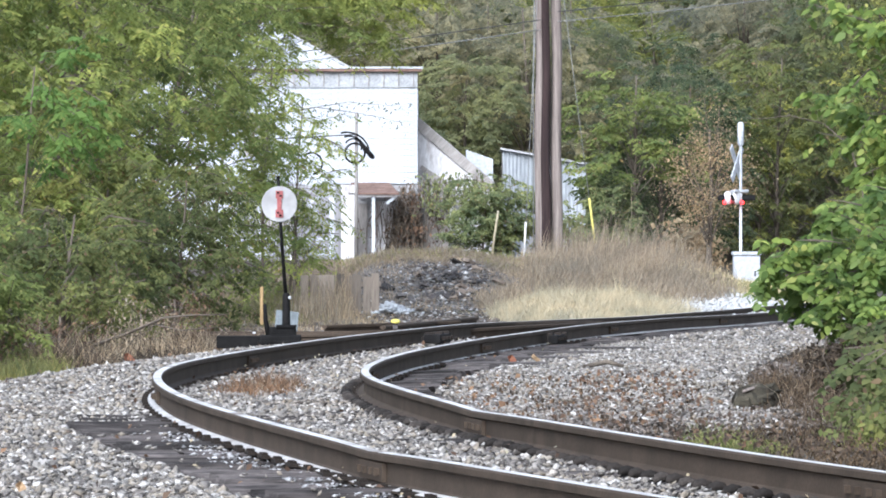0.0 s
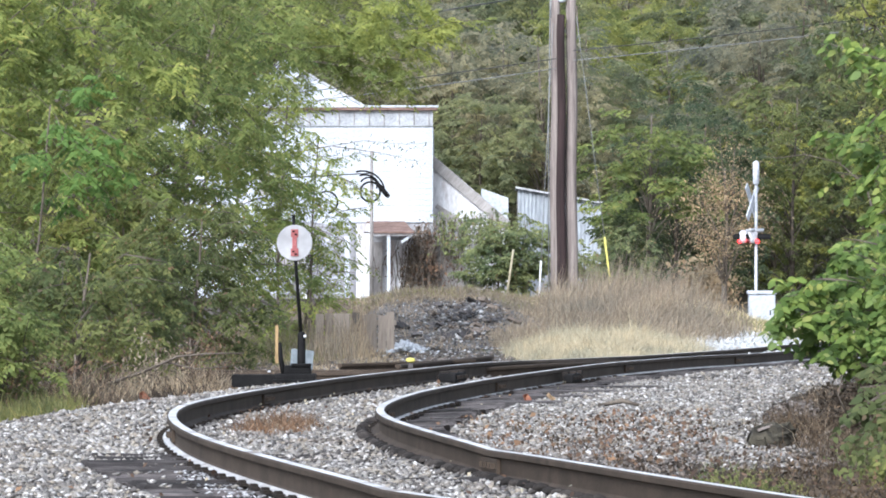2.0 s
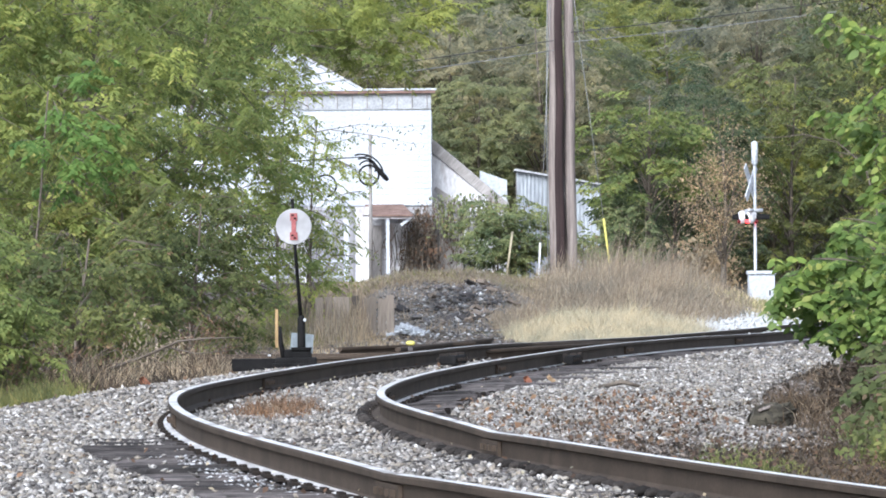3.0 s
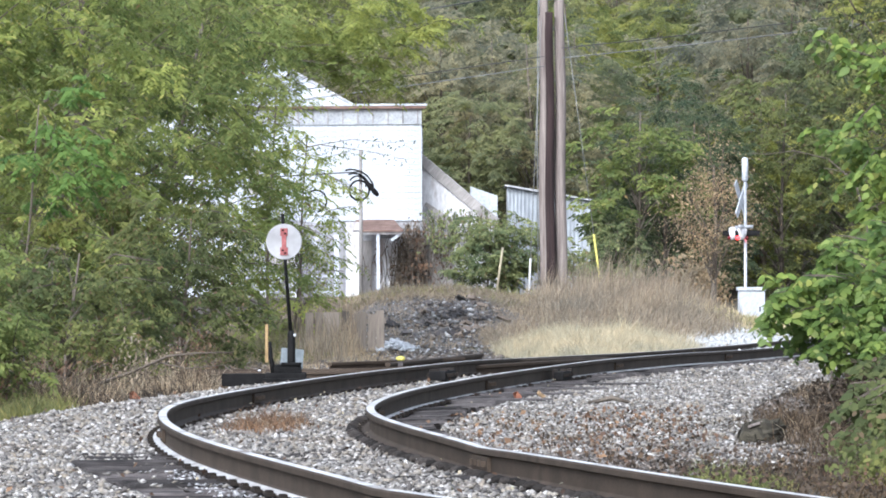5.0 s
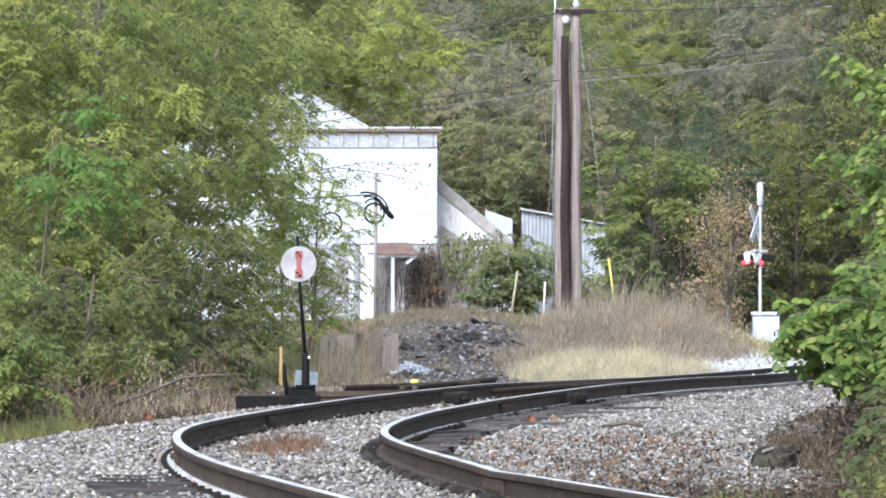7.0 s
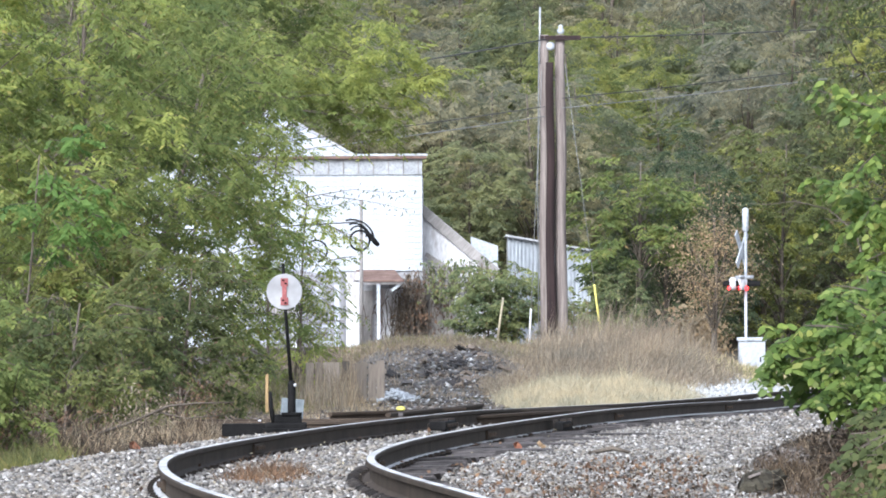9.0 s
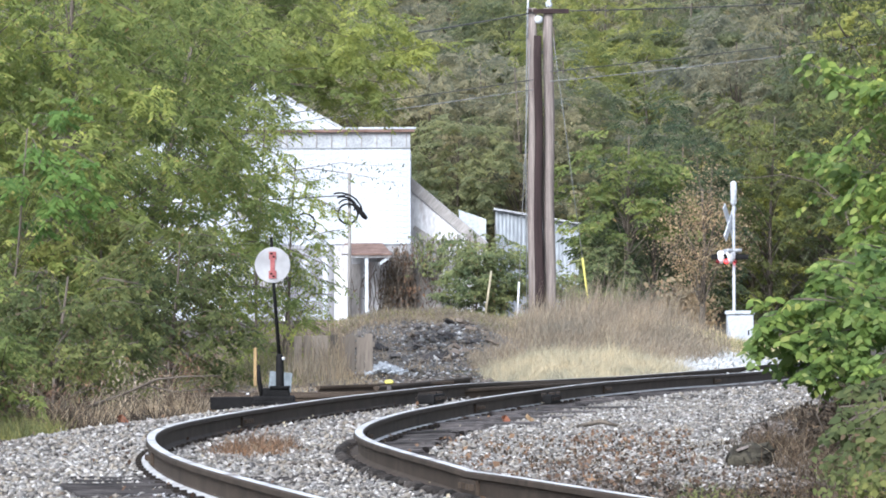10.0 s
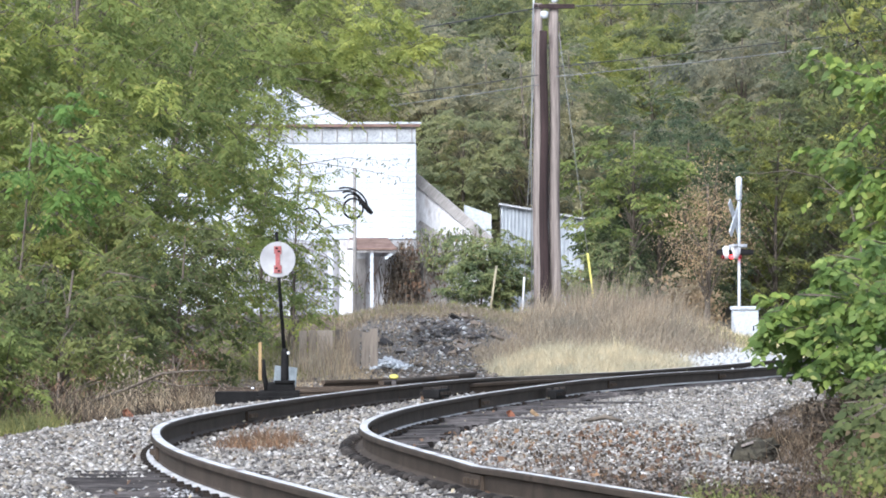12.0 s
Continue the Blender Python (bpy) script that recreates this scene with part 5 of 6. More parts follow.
# ---------- siding, frog and joints of the turnout ----------
def curve_through(points, n=30):
    """A smooth line through a few points."""
    P = np.array(points, dtype=float)
    t = np.arange(len(P))
    tt = np.linspace(0, len(P) - 1, n)
    k = np.clip(tt.astype(int), 0, len(P) - 2)
    m = np.gradient(P, axis=0)
    s = (tt - k)[:, None]
    return ((2 * s**3 - 3 * s**2 + 1) * P[k] + (s**3 - 2 * s**2 + s) * m[k] + (-2 * s**3 + 3 * s**2) * P[k + 1] + (s**3 - s**2) * m[k + 1]).tolist()


siding = thing("siding_track", pose(0, 0, 0), "disused rusty siding joining the main track at the switch", "railway track")
for line in ([(-4.6, 67.2, -0.12), (-1.77, 66.0, -0.11), (-0.36, 66.0, -0.09), (0.72, 67.0, -0.04), (1.6, 69.2, -0.03), (2.6, 72.8, -0.06)],
             [(-4.6, 69.0, -0.12), (-1.8, 67.7, -0.11), (-0.5, 67.9, -0.09), (0.6, 69.4, -0.04), (1.5, 72.0, -0.05), (2.7, 75.6, -0.09)]):
    part("rail", rail_mesh("rail", curve_through(line), False), siding, "dark rusted siding rail")
for i in range(13):
    x = -4.4 + i * 0.42
    part("tie", TIES[i % 4], siding, at=pose(x, 66.9 + 0.06 * math.sin(i), -0.085, 0, 0, 90 + rnd.uniform(-4, 4)))
for a, c in (((-0.75, 70.2, -0.08), (0.45, 76.4, -0.05)), ((-1.5, 71.5, -0.09), (0.2, 74.0, -0.07))):
    old = new("scrap_rail", rail_mesh("scrap_rail", [Vector(a).lerp(Vector(c), k / 6) for k in range(7)], False))
    tagged(old, "old rusty rail lying loose behind the siding", "rail", "scrap rails")


def joint_bars(side, y):
    """Angle bars with bolts on both faces of a rail joint."""
    (x0, y0, z0), (x1, y1, _) = offset_line(side, y - 0.3, y + 0.3, 0.6)[:2]
    turn = -math.degrees(math.atan2(x1 - x0, y1 - y0))
    bm = bmesh.new()
    for s in (-1, 1):
        q = bmesh.ops.create_cube(bm, size=1.0)["verts"]
        bmesh.ops.scale(bm, vec=(0.022, 0.62, 0.085), verts=q)
        bmesh.ops.translate(bm, vec=(s * 0.022, 0, 0.078), verts=q)
        for b_ in (-0.22, -0.08, 0.08, 0.22):
            q = bmesh.ops.create_cube(bm, size=1.0)["verts"]
            bmesh.ops.scale(bm, vec=(0.03, 0.034, 0.034), verts=q)
            bmesh.ops.translate(bm, vec=(s * 0.045, b_, 0.08), verts=q)
    part("joint_bar", finish(bm, "joint_bar", M_RAIL), track, "bolted rail joint", at=pose((x0 + x1) / 2, (y0 + y1) / 2, z0, 0, 0, turn))


for side, y in ((-1, 26.4), (1, 32.4), (1, 23.4), (-1, 38.2), (1, 44.0), (-1, 50.0), (1, 55.8), (-1, 73.5), (1, 67.7), (1, 79.5)):
    joint_bars(side, y)


def frog(x, y, turn, big):
    """Wing rails, filler and clamps of the crossing of two rails."""
    fr = part("frog", box("frog", (0.17 * big, 0.9, 0.10), (0, 0, 0.08), M_BLACK, 0.02), track, "black bolted frog casting", at=pose(x, y, 0, 0, 0, turn))
    for dx, dy, h in ((-0.04, -0.35, 0.05), (0.02, -0.1, 0.06), (-0.02, 0.15, 0.05), (0.03, 0.38, 0.06)):
        part("clamp", box("clamp", (0.10 * big, 0.10, h), (dx, dy, 0.125), M_PLATE, 0.012), fr, "rusty clamp block")
    for k in range(4):
        part("bolt", box("bolt", (0.23 * big, 0.04, 0.04), (0, -0.36 + 0.24 * k, 0.085), M_PLATE, 0.008), fr)


frog(-0.06, 61.6, -7.5, 1.1)
frog(1.24, 61.0, -7.5, 0.6)


# ---------- long head-block timbers on the inside of the switch ----------
for x, y, turn, ln in ((0.25, 51.5, 8, 1.4), (0.55, 54.2, 6, 1.5), (0.85, 56.6, 4, 1.5), (1.3, 59.0, 5, 1.6)):
    tb = new("switch_timber", box("switch_timber", (ln, 0.23, 0.17), (0, 0, 0), M_TIE, 0.015))
    tb.matrix_basis = pose(x, y, float(land(x, y)) - 0.02, 0, 0, turn)
    tagged(tb, "long dark switch timber half sunk in ballast", "timber", "switch timbers")


# ---------- grass, weeds, litter ----------
def blades(x, y, length, g, lean=0.35, width=0.012, bias=(0, 0), base=None):
    """Thin bent blades rooted at x, y: two quads each."""
    n = len(x)
    z = (land(x, y) - 0.02) if base is None else base
    root = np.stack([x, y, z], 1)
    L = (length * g.lognormal(0, 0.25, n))[:, None]
    d = np.stack([g.normal(bias[0], lean, n), g.normal(bias[1], lean, n), np.ones(n)], 1)
    d /= np.linalg.norm(d, axis=1, keepdims=True)
    side = np.stack([np.ones(n), g.normal(0, 0.5, n), np.zeros(n)], 1) * width * 0.5
    mid = root + d * L * 0.55
    bend = d + np.stack([g.normal(bias[0], lean, n), g.normal(bias[1], lean, n), -g.uniform(0, 0.5, n)], 1)
    bend /= np.linalg.norm(bend, axis=1, keepdims=True)
    tip = mid + bend * L * 0.45
    q1 = np.stack([root - side, root + side, mid + side * 0.8, mid - side * 0.8], 1)
    q2 = np.stack([mid - side * 0.8, mid + side * 0.8, tip + side * 0.15, tip - side * 0.15], 1)
    return np.concatenate([q1, q2], 1).reshape(-1, 3)


gg = np.random.default_rng(77)


def patch(name, n, cx, cy, rx, ry, length, mat, label, category, lean=0.35, width=0.012, bias=(0, 0), even=False):
    r = np.sqrt(gg.uniform(0, 1, n)) if even else np.abs(gg.normal(0, 0.55, n))
    a = gg.uniform(0, 6.283, n)
    x, y = cx + rx * r * np.cos(a), cy + ry * r * np.sin(a)
    x, y = x + gg.normal(0, 0.10 * rx, n), y + gg.normal(0, 0.10 * ry, n)
    fade = np.clip(1.15 - 0.5 * r, 0.35, 1.1) * (1 + 0.35 * np.sin(3.1 * x + 0.5 * y) * np.cos(2.3 * x - 0.33 * y))
    ob = new(name, quick_mesh(name, blades(x, y, length * fade, gg, lean, width, bias), 4, mat))
    return tagged(ob, label, category, kind="stuff")


patch("straw_grass", 46000, 2.5, 95, 1.5, 8.5, 0.37, M_DRY, "pale straw-coloured dry grass on the bank", "grass", 0.6, 0.0055, (0.15, -0.1), True)
patch("brown_weeds", 13000, 3.85, 120, 2.1, 16, 0.46, M_WEED, "tall brown dead weeds on the bank", "weeds", 0.5, 0.009, (0.15, 0), True)
patch("brown_weeds", 2600, 1.15, 103, 0.55, 8, 0.34, M_WEED, "brown weeds between the heap and the straw grass", "weeds", 0.5, 0.009, (0.1, 0), True)
patch("brown_weeds", 6500, 4.7, 150, 2.5, 12, 0.50, M_WEED, "brown seeding weeds round the poles", "weeds", 0.42, 0.010, (0.15, 0), True)
patch("weed_stalks", 1500, 4.6, 148, 2.4, 12, 1.05, M_WEED, "tall thin seeding stalks round the poles", "weeds", 0.22, 0.010, (0.12, 0), True)
patch("weed_stalks", 900, 3.7, 126, 1.9, 10, 0.75, M_WEED, "thin seeding stalks on the bank", "weeds", 0.3, 0.008, (0.15, 0), True)
patch("bank_grass", 16000, -0.3, 138, 3.0, 26, 0.20, M_WEED, "short tan grass on top of the bank", "grass", 0.6, 0.014, (0, 0), True)
patch("bank_grass", 7000, -0.2, 150, 2.6, 14, 0.20, M_GRASS, "short olive grass before the house", "grass", 0.6, 0.014, (0, 0), True)
patch("bank_grass", 2600, -2.2, 90, 1.3, 10, 0.16, M_WEED, "thin tan grass behind the siding", "grass", 0.7, 0.010, (0, 0), True)
patch("bank_grass", 9000, -3.2, 112, 1.5, 26, 0.26, M_WEED, "rank tan grass behind the switch stand", "grass", 0.6, 0.010, (0, 0), True)
patch("bank_grass", 4000, -3.0, 100, 1.3, 16, 0.26, M_GRASS, "rank green grass under the trees", "grass", 0.6, 0.010, (0, 0), True)
patch("dry_reeds", 420, -1.95, 92, 0.50, 5, 0.62, M_WEED, "pale dry reeds beside the switch", "reeds", 0.14, 0.010, (0, 0), True)
patch("verge_weeds", 6000, -4.0, 58, 1.3, 6, 0.30, M_DEADWEED, "reddish-brown dead weeds at the foot of the shrubs", "weeds", 0.6, 0.008, (0, 0), True)
patch("verge_weeds", 2600, -3.3, 64.6, 1.15, 1.3, 0.30, M_DEADWEED, "dark dead weeds round the switch stand", "weeds", 0.6, 0.008, (0, 0), True)
patch("verge_weeds", 900, -3.2, 64.4, 1.1, 1.3, 0.36, M_WEED, "pale dead weeds round the switch stand", "weeds", 0.6, 0.007, (0, 0), True)
patch("verge_weeds", 1500, -3.6, 60, 0.9, 5, 0.45, M_WEED, "pale dead stems at the foot of the shrubs", "weeds", 0.7, 0.006, (0, 0), True)
patch("verge_grass", 4500, -4.3, 50.5, 0.85, 2.6, 0.26, M_GRASS_DULL, "dull olive grass at the edge of the ballast", "grass", 0.5, 0.008, (0, 0), True)
patch("track_weeds", 1700, -1.42, 43.2, 0.34, 2.2, 0.19, M_LITTER, "withered brown weeds between the rails", "weeds", 0.8, 0.006, (0, 0), True)
patch("track_weeds", 500, -1.38, 43.4, 0.32, 2.2, 0.17, M_WEED, "pale withered weeds between the rails", "weeds", 0.8, 0.005, (0, 0), True)
patch("track_grass", 120, -0.12, 29.5, 0.22, 0.9, 0.10, M_GRASS, "sparse green sprouts between the rails", "grass", 0.8, 0.006, (0, 0), True)
patch("track_grass", 120, -0.25, 50.5, 0.3, 1.5, 0.10, M_GRASS, "few yellow-green sprouts between the rails", "grass", 0.8, 0.006, (0, 0), True)
patch("slope_weeds", 4500, 2.9, 35, 1.1, 5.0, 0.12, M_DEADWEED, "dead brown weeds on the inside of the curve", "weeds", 0.9, 0.007, (0, 0), True)
patch("slope_weeds", 3500, 3.3, 42, 1.0, 5.0, 0.30, M_DEADWEED, "grey-brown dead weeds under the bushes", "weeds", 0.7, 0.006, (0, 0), True)
patch("slope_weeds", 220, 3.3, 41, 1.0, 3.0, 0.34, M_WEED, "pale dead stalks under the bushes", "weeds", 0.7, 0.005, (0, 0), True)
patch("slope_weeds", 2200, 3.95, 52, 0.65, 8.0, 0.17, M_DEADWEED, "dead brown weeds along the edge of the inner ballast", "weeds", 0.7, 0.007, (0, 0), True)
patch("slope_weeds", 350, 3.9, 51, 0.6, 8.0, 0.22, M_WEED, "pale dead stalks along the edge of the inner ballast", "weeds", 0.7, 0.006, (0, 0), True)
patch("slope_grass", 1700, 1.75, 34.0, 0.32, 1.4, 0.12, M_GRASS, "small tuft of green grass near the rail", "grass", 0.8, 0.006, (0, 0), True)
patch("crossing_grass", 9000, 6.5, 130, 2.0, 20, 0.20, M_GRASS, "thin green and tan grass beside the crossing", "grass", 0.6, 0.014, (0, 0), True)
patch("crossing_grass", 9000, 6.4, 134, 2.2, 22, 0.24, M_DRY, "tan grass beside the crossing road", "grass", 0.6, 0.014, (0, 0), True)


def litter(n, y0, y1, lo, hi, size, mat, label):
    x, y = along(n, y0, y1, lo, hi)
    c = np.stack([x, y, land(x, y) + 0.06 + gg.uniform(0, 0.02, n)], 1)
    ob = new("fallen_leaf", quick_mesh("fallen_leaf", leaf_quads(c, size, 0.0, gg, 0.7), 4, mat))
    tagged(ob, label, "leaf litter", kind="stuff")


litter(190, 20, 64, -2.4, 1.2, 0.036, M_LITTER, "fallen brown leaves on the ballast")
litter(260, 34, 46, 1.3, 2.7, 0.030, M_LITTER, "fallen russet leaves inside the curve")
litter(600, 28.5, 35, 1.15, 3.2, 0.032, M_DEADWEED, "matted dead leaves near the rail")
litter(330, 30, 40, 1.3, 3.4, 0.032, M_LITTER, "brown dead leaves over the old ballast")
litter(330, 40, 48, 2.3, 3.3, 0.034, M_RUSSET, "russet leaves gathered on the inner ballast")
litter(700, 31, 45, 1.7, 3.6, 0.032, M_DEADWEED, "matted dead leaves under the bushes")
litter(150, 20, 66, -1.6, 1.3, 0.026, M_DRY, "fallen pale yellow leaves on the track")


# ---------- rubble pile behind the switch ----------
def heap(x, y):
    """Height of the rubble heap over the land: a slope that rises away from the siding to a grassy crest."""
    rise = smooth(97, 122, y) * (1 - smooth(128, 140, y))
    across = smooth(-2.3, -1.4, x) * (1 - smooth(0.5, 1.9, x))
    return land(x, y) + 0.30 * rise * across + 0.05 * np.sin(3.1 * x + 0.8 * y) * np.cos(2.2 * x - 0.5 * y) * across * (y > 97)


M_HEAP = surface("grey_brown_rubble_soil", (0.06, 0.052, 0.046), (0.19, 0.168, 0.15), 5, 0.95, 26, relief=0.03, stain=(0.22, 0.19, 0.15), stain_at=0.6)


def rubble():
    tagged(new("rubble_mound", grid_mesh("rubble_mound", np.linspace(-2.4, 2.0, 46), np.linspace(100, 141, 60), lambda x, y: heap(x, y) - 0.015, M_HEAP)), "earth mound under the rubble heap", "mound", kind="structure")
    n = 5600
    y = gg.uniform(88, 126, n)
    x = gg.uniform(-1.5, 0.95, n) + 0.012 * (y - 112) + gg.normal(0, 0.12, n)
    # larger and darker towards the middle of the slope
    core = np.exp(-(((x - 0.15) / 0.75) ** 2 + ((y - 112) / 8) ** 2))
    size = (0.020 + 0.030 * core) * np.minimum(gg.lognormal(0, 0.55, n), 2.4)
    pick = gg.uniform(0, 1, n)
    z = heap(x, y) + 0.35 * size + 0.06 * core * gg.uniform(0, 1, n)
    for mat, sel, label in ((M_RUBBLE_DARK, pick < 0.25 + 0.35 * core, "dark charred rubble strewn over the heap"), (M_STONE_OLD, (pick >= 0.25 + 0.35 * core) & (pick < 0.76), "grey-brown broken stone of the heap"),
                            (M_RUBBLE_PALE, pick >= 0.76, "pale broken concrete lumps in the heap")):
        tagged(new("rubble", stones("rubble", x[sel], y[sel], z[sel], size[sel], mat, 0.42)), label, "rubble", kind="stuff")
    xs_, ys_ = gg.normal(-0.92, 0.17, 170), gg.normal(97, 1.2, 170)
    ob = new("white_rubble", stones("white_rubble", xs_, ys_, land(xs_, ys_) + 0.03 + 0.13 * np.exp(-((xs_ + 0.92) / 0.18) ** 2) * gg.uniform(0.3, 1, 170), np.full(170, 0.06), M_WHITE, 0.6))
    tagged(ob, "small heap of white broken stone", "rubble", kind="stuff")
    # thin grass through the stones, thick on the crest
    for n, lo, hi, length, mat, label in ((1500, 98, 120, 0.13, M_WEED, "thin tan grass growing through the rubble"), (6500, 121, 139, 0.20, M_WEED, "tan grass along the crest of the heap"), (1800, 123, 139, 0.17, M_GRASS, "olive grass along the crest of the heap")):
        gx, gy = gg.uniform(-2.1, 1.7, n), gg.uniform(lo, hi, n)
        tagged(new("bank_grass", quick_mesh("bank_grass", blades(gx, gy, np.full(n, length), gg, 0.7, 0.011, (0, 0), heap(gx, gy) - 0.02), 4, mat)), label, "grass", kind="stuff")


rubble()
x, y = gg.uniform(-4.2, 0.9, 7000), gg.uniform(62, 92, 7000)
tagged(new("stone_chips", stones("stone_chips", x, y, land(x, y) + 0.005, 0.034 * gg.lognormal(0, 0.35, 7000), M_STONE_OLD, 0.5)), "old grey ballast spread round the siding", "gravel", kind="stuff")
x, y = 2.3 + 1.3 * gg.uniform(0, 1, 5200) ** 1.6, gg.uniform(37.5, 54, 5200)
tagged(new("stone_chips", stones("stone_chips", x, y, land(x, y) + gg.uniform(-0.02, 0.03, 5200), 0.022 * gg.lognormal(0, 0.35, 5200), M_STONE_OLD, 0.5)), "dull old ballast thinning out under the bushes", "gravel", kind="stuff")
slab_rng = random.Random(4)
for k in range(34):
    sx, sy = slab_rng.gauss(0.1, 0.55), slab_rng.uniform(102, 121)
    sl = new("concrete_slab", box("concrete_slab", (slab_rng.uniform(0.08, 0.26), slab_rng.uniform(0.12, 0.3), slab_rng.uniform(0.03, 0.08)), (0, 0, 0), (M_RUBBLE_DARK, M_STONE_OLD, M_TIE)[k % 3], 0.012))
    sl.matrix_basis = pose(sx, sy, float(heap(sx, sy)) + 0.05, slab_rng.uniform(-30, 30), slab_rng.uniform(-35, 35), slab_rng.uniform(0, 180))
    tagged(sl, ("dark broken slab tilted in the rubble heap", "dull grey broken concrete slab in the rubble heap", "charred timber offcut in the rubble heap")[k % 3], "slab", "slabs in the heap")


# ---------- plank fence and pale board beside the siding ----------
def fence():
    ob = thing("plank_fence", pose(-2.35, 96, gz(-2.35, 96)), "low weathered plank fence behind dry reeds", "fence")
    me = box("plank", (0.135, 0.025, 0.72), (0, 0, 0.36), M_FENCE, 0.004)
    for i in range(9):
        part("plank", me, ob, at=pose(0.15 * i, 0, rnd.uniform(-0.05, 0.03), 0, rnd.uniform(-1.5, 1.5), 0))
    part("fence_rail", box("fence_rail", (1.4, 0.05, 0.09), (0.6, 0.04, 0.55), M_FENCE, 0.005), ob)


fence()


def log():
    n = 14
    pts = [(0.015 * math.sin(2 * k), -0.17 + 0.36 * k / n, 0.01 * math.cos(k)) for k in range(n + 1)]
    radii = [0.07 + 0.045 * math.sin(math.pi * (0.15 + 0.8 * k / n)) for k in range(n + 1)]
    ob = new("rotten_log", tubes("rotten_log", [(pts, radii)], M_LOG, 18, False))
    for v in ob.data.vertices:
        q = Vector((v.co.x * 24, v.co.y * 7, v.co.z * 24))
        v.co += Vector((noise.noise(q), 0.6 * noise.noise(q + Vector((5, 0, 0))), noise.noise(q + Vector((0, 7, 0))))) * 0.055
    ob.matrix_basis = pose(2.24, 40.6, float(land(2.24, 40.6)) + 0.09, 10, 0, -62) @ Matrix.Scale(0.88, 4)
    tagged(ob, "broken chunk of dark rotten log on the gravel", "log")
    top = new("bark_slab", box("bark_slab", (0.05, 0.17, 0.02), (0, 0, 0), M_POLE, 0.008))
    top.matrix_basis = pose(2.22, 40.55, float(land(2.24, 40.6)) + 0.172, 12, -16, -50)
    tagged(top, "pale slab of bark lying on the log", "bark")


log()


def branch(name, lines, label):
    ob = new(name, tubes(name, lines, M_BARK, 5))
    tagged(ob, label, "branch")


branch("fallen_branch", [([(-3.75, 60.5, 0.02), (-3.35, 60, 0.16), (-2.95, 59.5, 0.33), (-2.65, 59.4, 0.36), (-2.25, 59.2, 0.37)], [0.022, 0.018, 0.014, 0.010, 0.006]),
                         ([(-3.1, 59.7, 0.27), (-2.75, 59.4, 0.20), (-2.3, 59.3, 0.24)], [0.010, 0.008, 0.004])], "bare fallen branch at the edge of the ballast")
branch("dead_branch", [([(2.62, 41, 0.0), (2.85, 41, 0.10), (3.05, 41, 0.13), (3.2, 41, 0.22), (3.3, 41, 0.24)], [0.012, 0.012, 0.010, 0.008, 0.005]), ([(2.85, 41, 0.1), (2.75, 40.9, 0.3), (2.78, 40.9, 0.45)], [0.008, 0.006, 0.004])], "dead grey branch under the bush")
branch("dead_branch", [([(1.25, 50.2, 0.02), (1.45, 50, 0.07), (1.6, 50, 0.03)], [0.02, 0.022, 0.015])], "short dark branch lying on the gravel")

branch("dead_sapling", [([(12.6, 166, gz(12.6, 166)), (12.4, 166, 2.2), (12.0, 166, 3.9), (11.2, 166, 4.6)], [0.05, 0.04, 0.03, 0.02]),
                        ([(11.2, 166, 4.6), (10.2, 166, 4.85), (9.4, 165.9, 4.75), (8.85, 165.9, 4.78)], [0.02, 0.016, 0.012, 0.006]), ([(10.2, 166, 4.83), (9.9, 166, 5.1), (9.6, 166, 5.15)], [0.014, 0.009, 0.005]),
                        ([(10.3, 166, 4.8), (9.9, 166, 4.5), (9.6, 166, 4.55)], [0.012, 0.008, 0.004])], "grey leafless sapling beside the crossing")

cap = new("yellow_marker", lathe("yellow_marker", [(0.045, 0), (0.06, 0.018), (0.05, 0.04), (0.02, 0.05)], M_YELLOW, 14))
cap.matrix_basis = pose(-0.59, 70, 0.125, 8, 0, 0)
tagged(cap, "small yellow marker cap on a siding stub", "marker")
post = new("marker_stub", box("marker_stub", (0.06, 0.06, 0.2), (0, 0, 0), M_TIE, 0.01))
post.matrix_basis = pose(-0.59, 70, 0.03)
tagged(post, "dark timber stub beside the siding", "post")


def curled_leaf(x, y, size, mat, label, turn):
    """One large dry leaf, curled along its midrib."""
    v, f = [], []
    for i in range(7):
        t = i / 6
        w = 0.45 * math.sin(math.pi * min(1, 0.08 + t * 0.95)) ** 0.8
        for j in (-1, -0.5, 0, 0.5, 1):
            v.append((w * j * size, (t - 0.5) * size, size * (0.35 * abs(j) ** 1.5 + 0.3 * (t - 0.5) ** 2)))
    for i in range(6):
        for j in range(4):
            f.append((i * 5 + j, i * 5 + j + 1, i * 5 + j + 6, i * 5 + j + 5))
    ob = new("dry_leaf", mesh_of("dry_leaf", v, f, mat))
    sol = ob.modifiers.new("thick", "SOLIDIFY")
    sol.thickness = 0.0015
    ob.matrix_basis = pose(x, y, float(land(x, y)) + 0.06, 35, 20, turn)
    tagged(ob, label, "leaf", "single dry leaves")


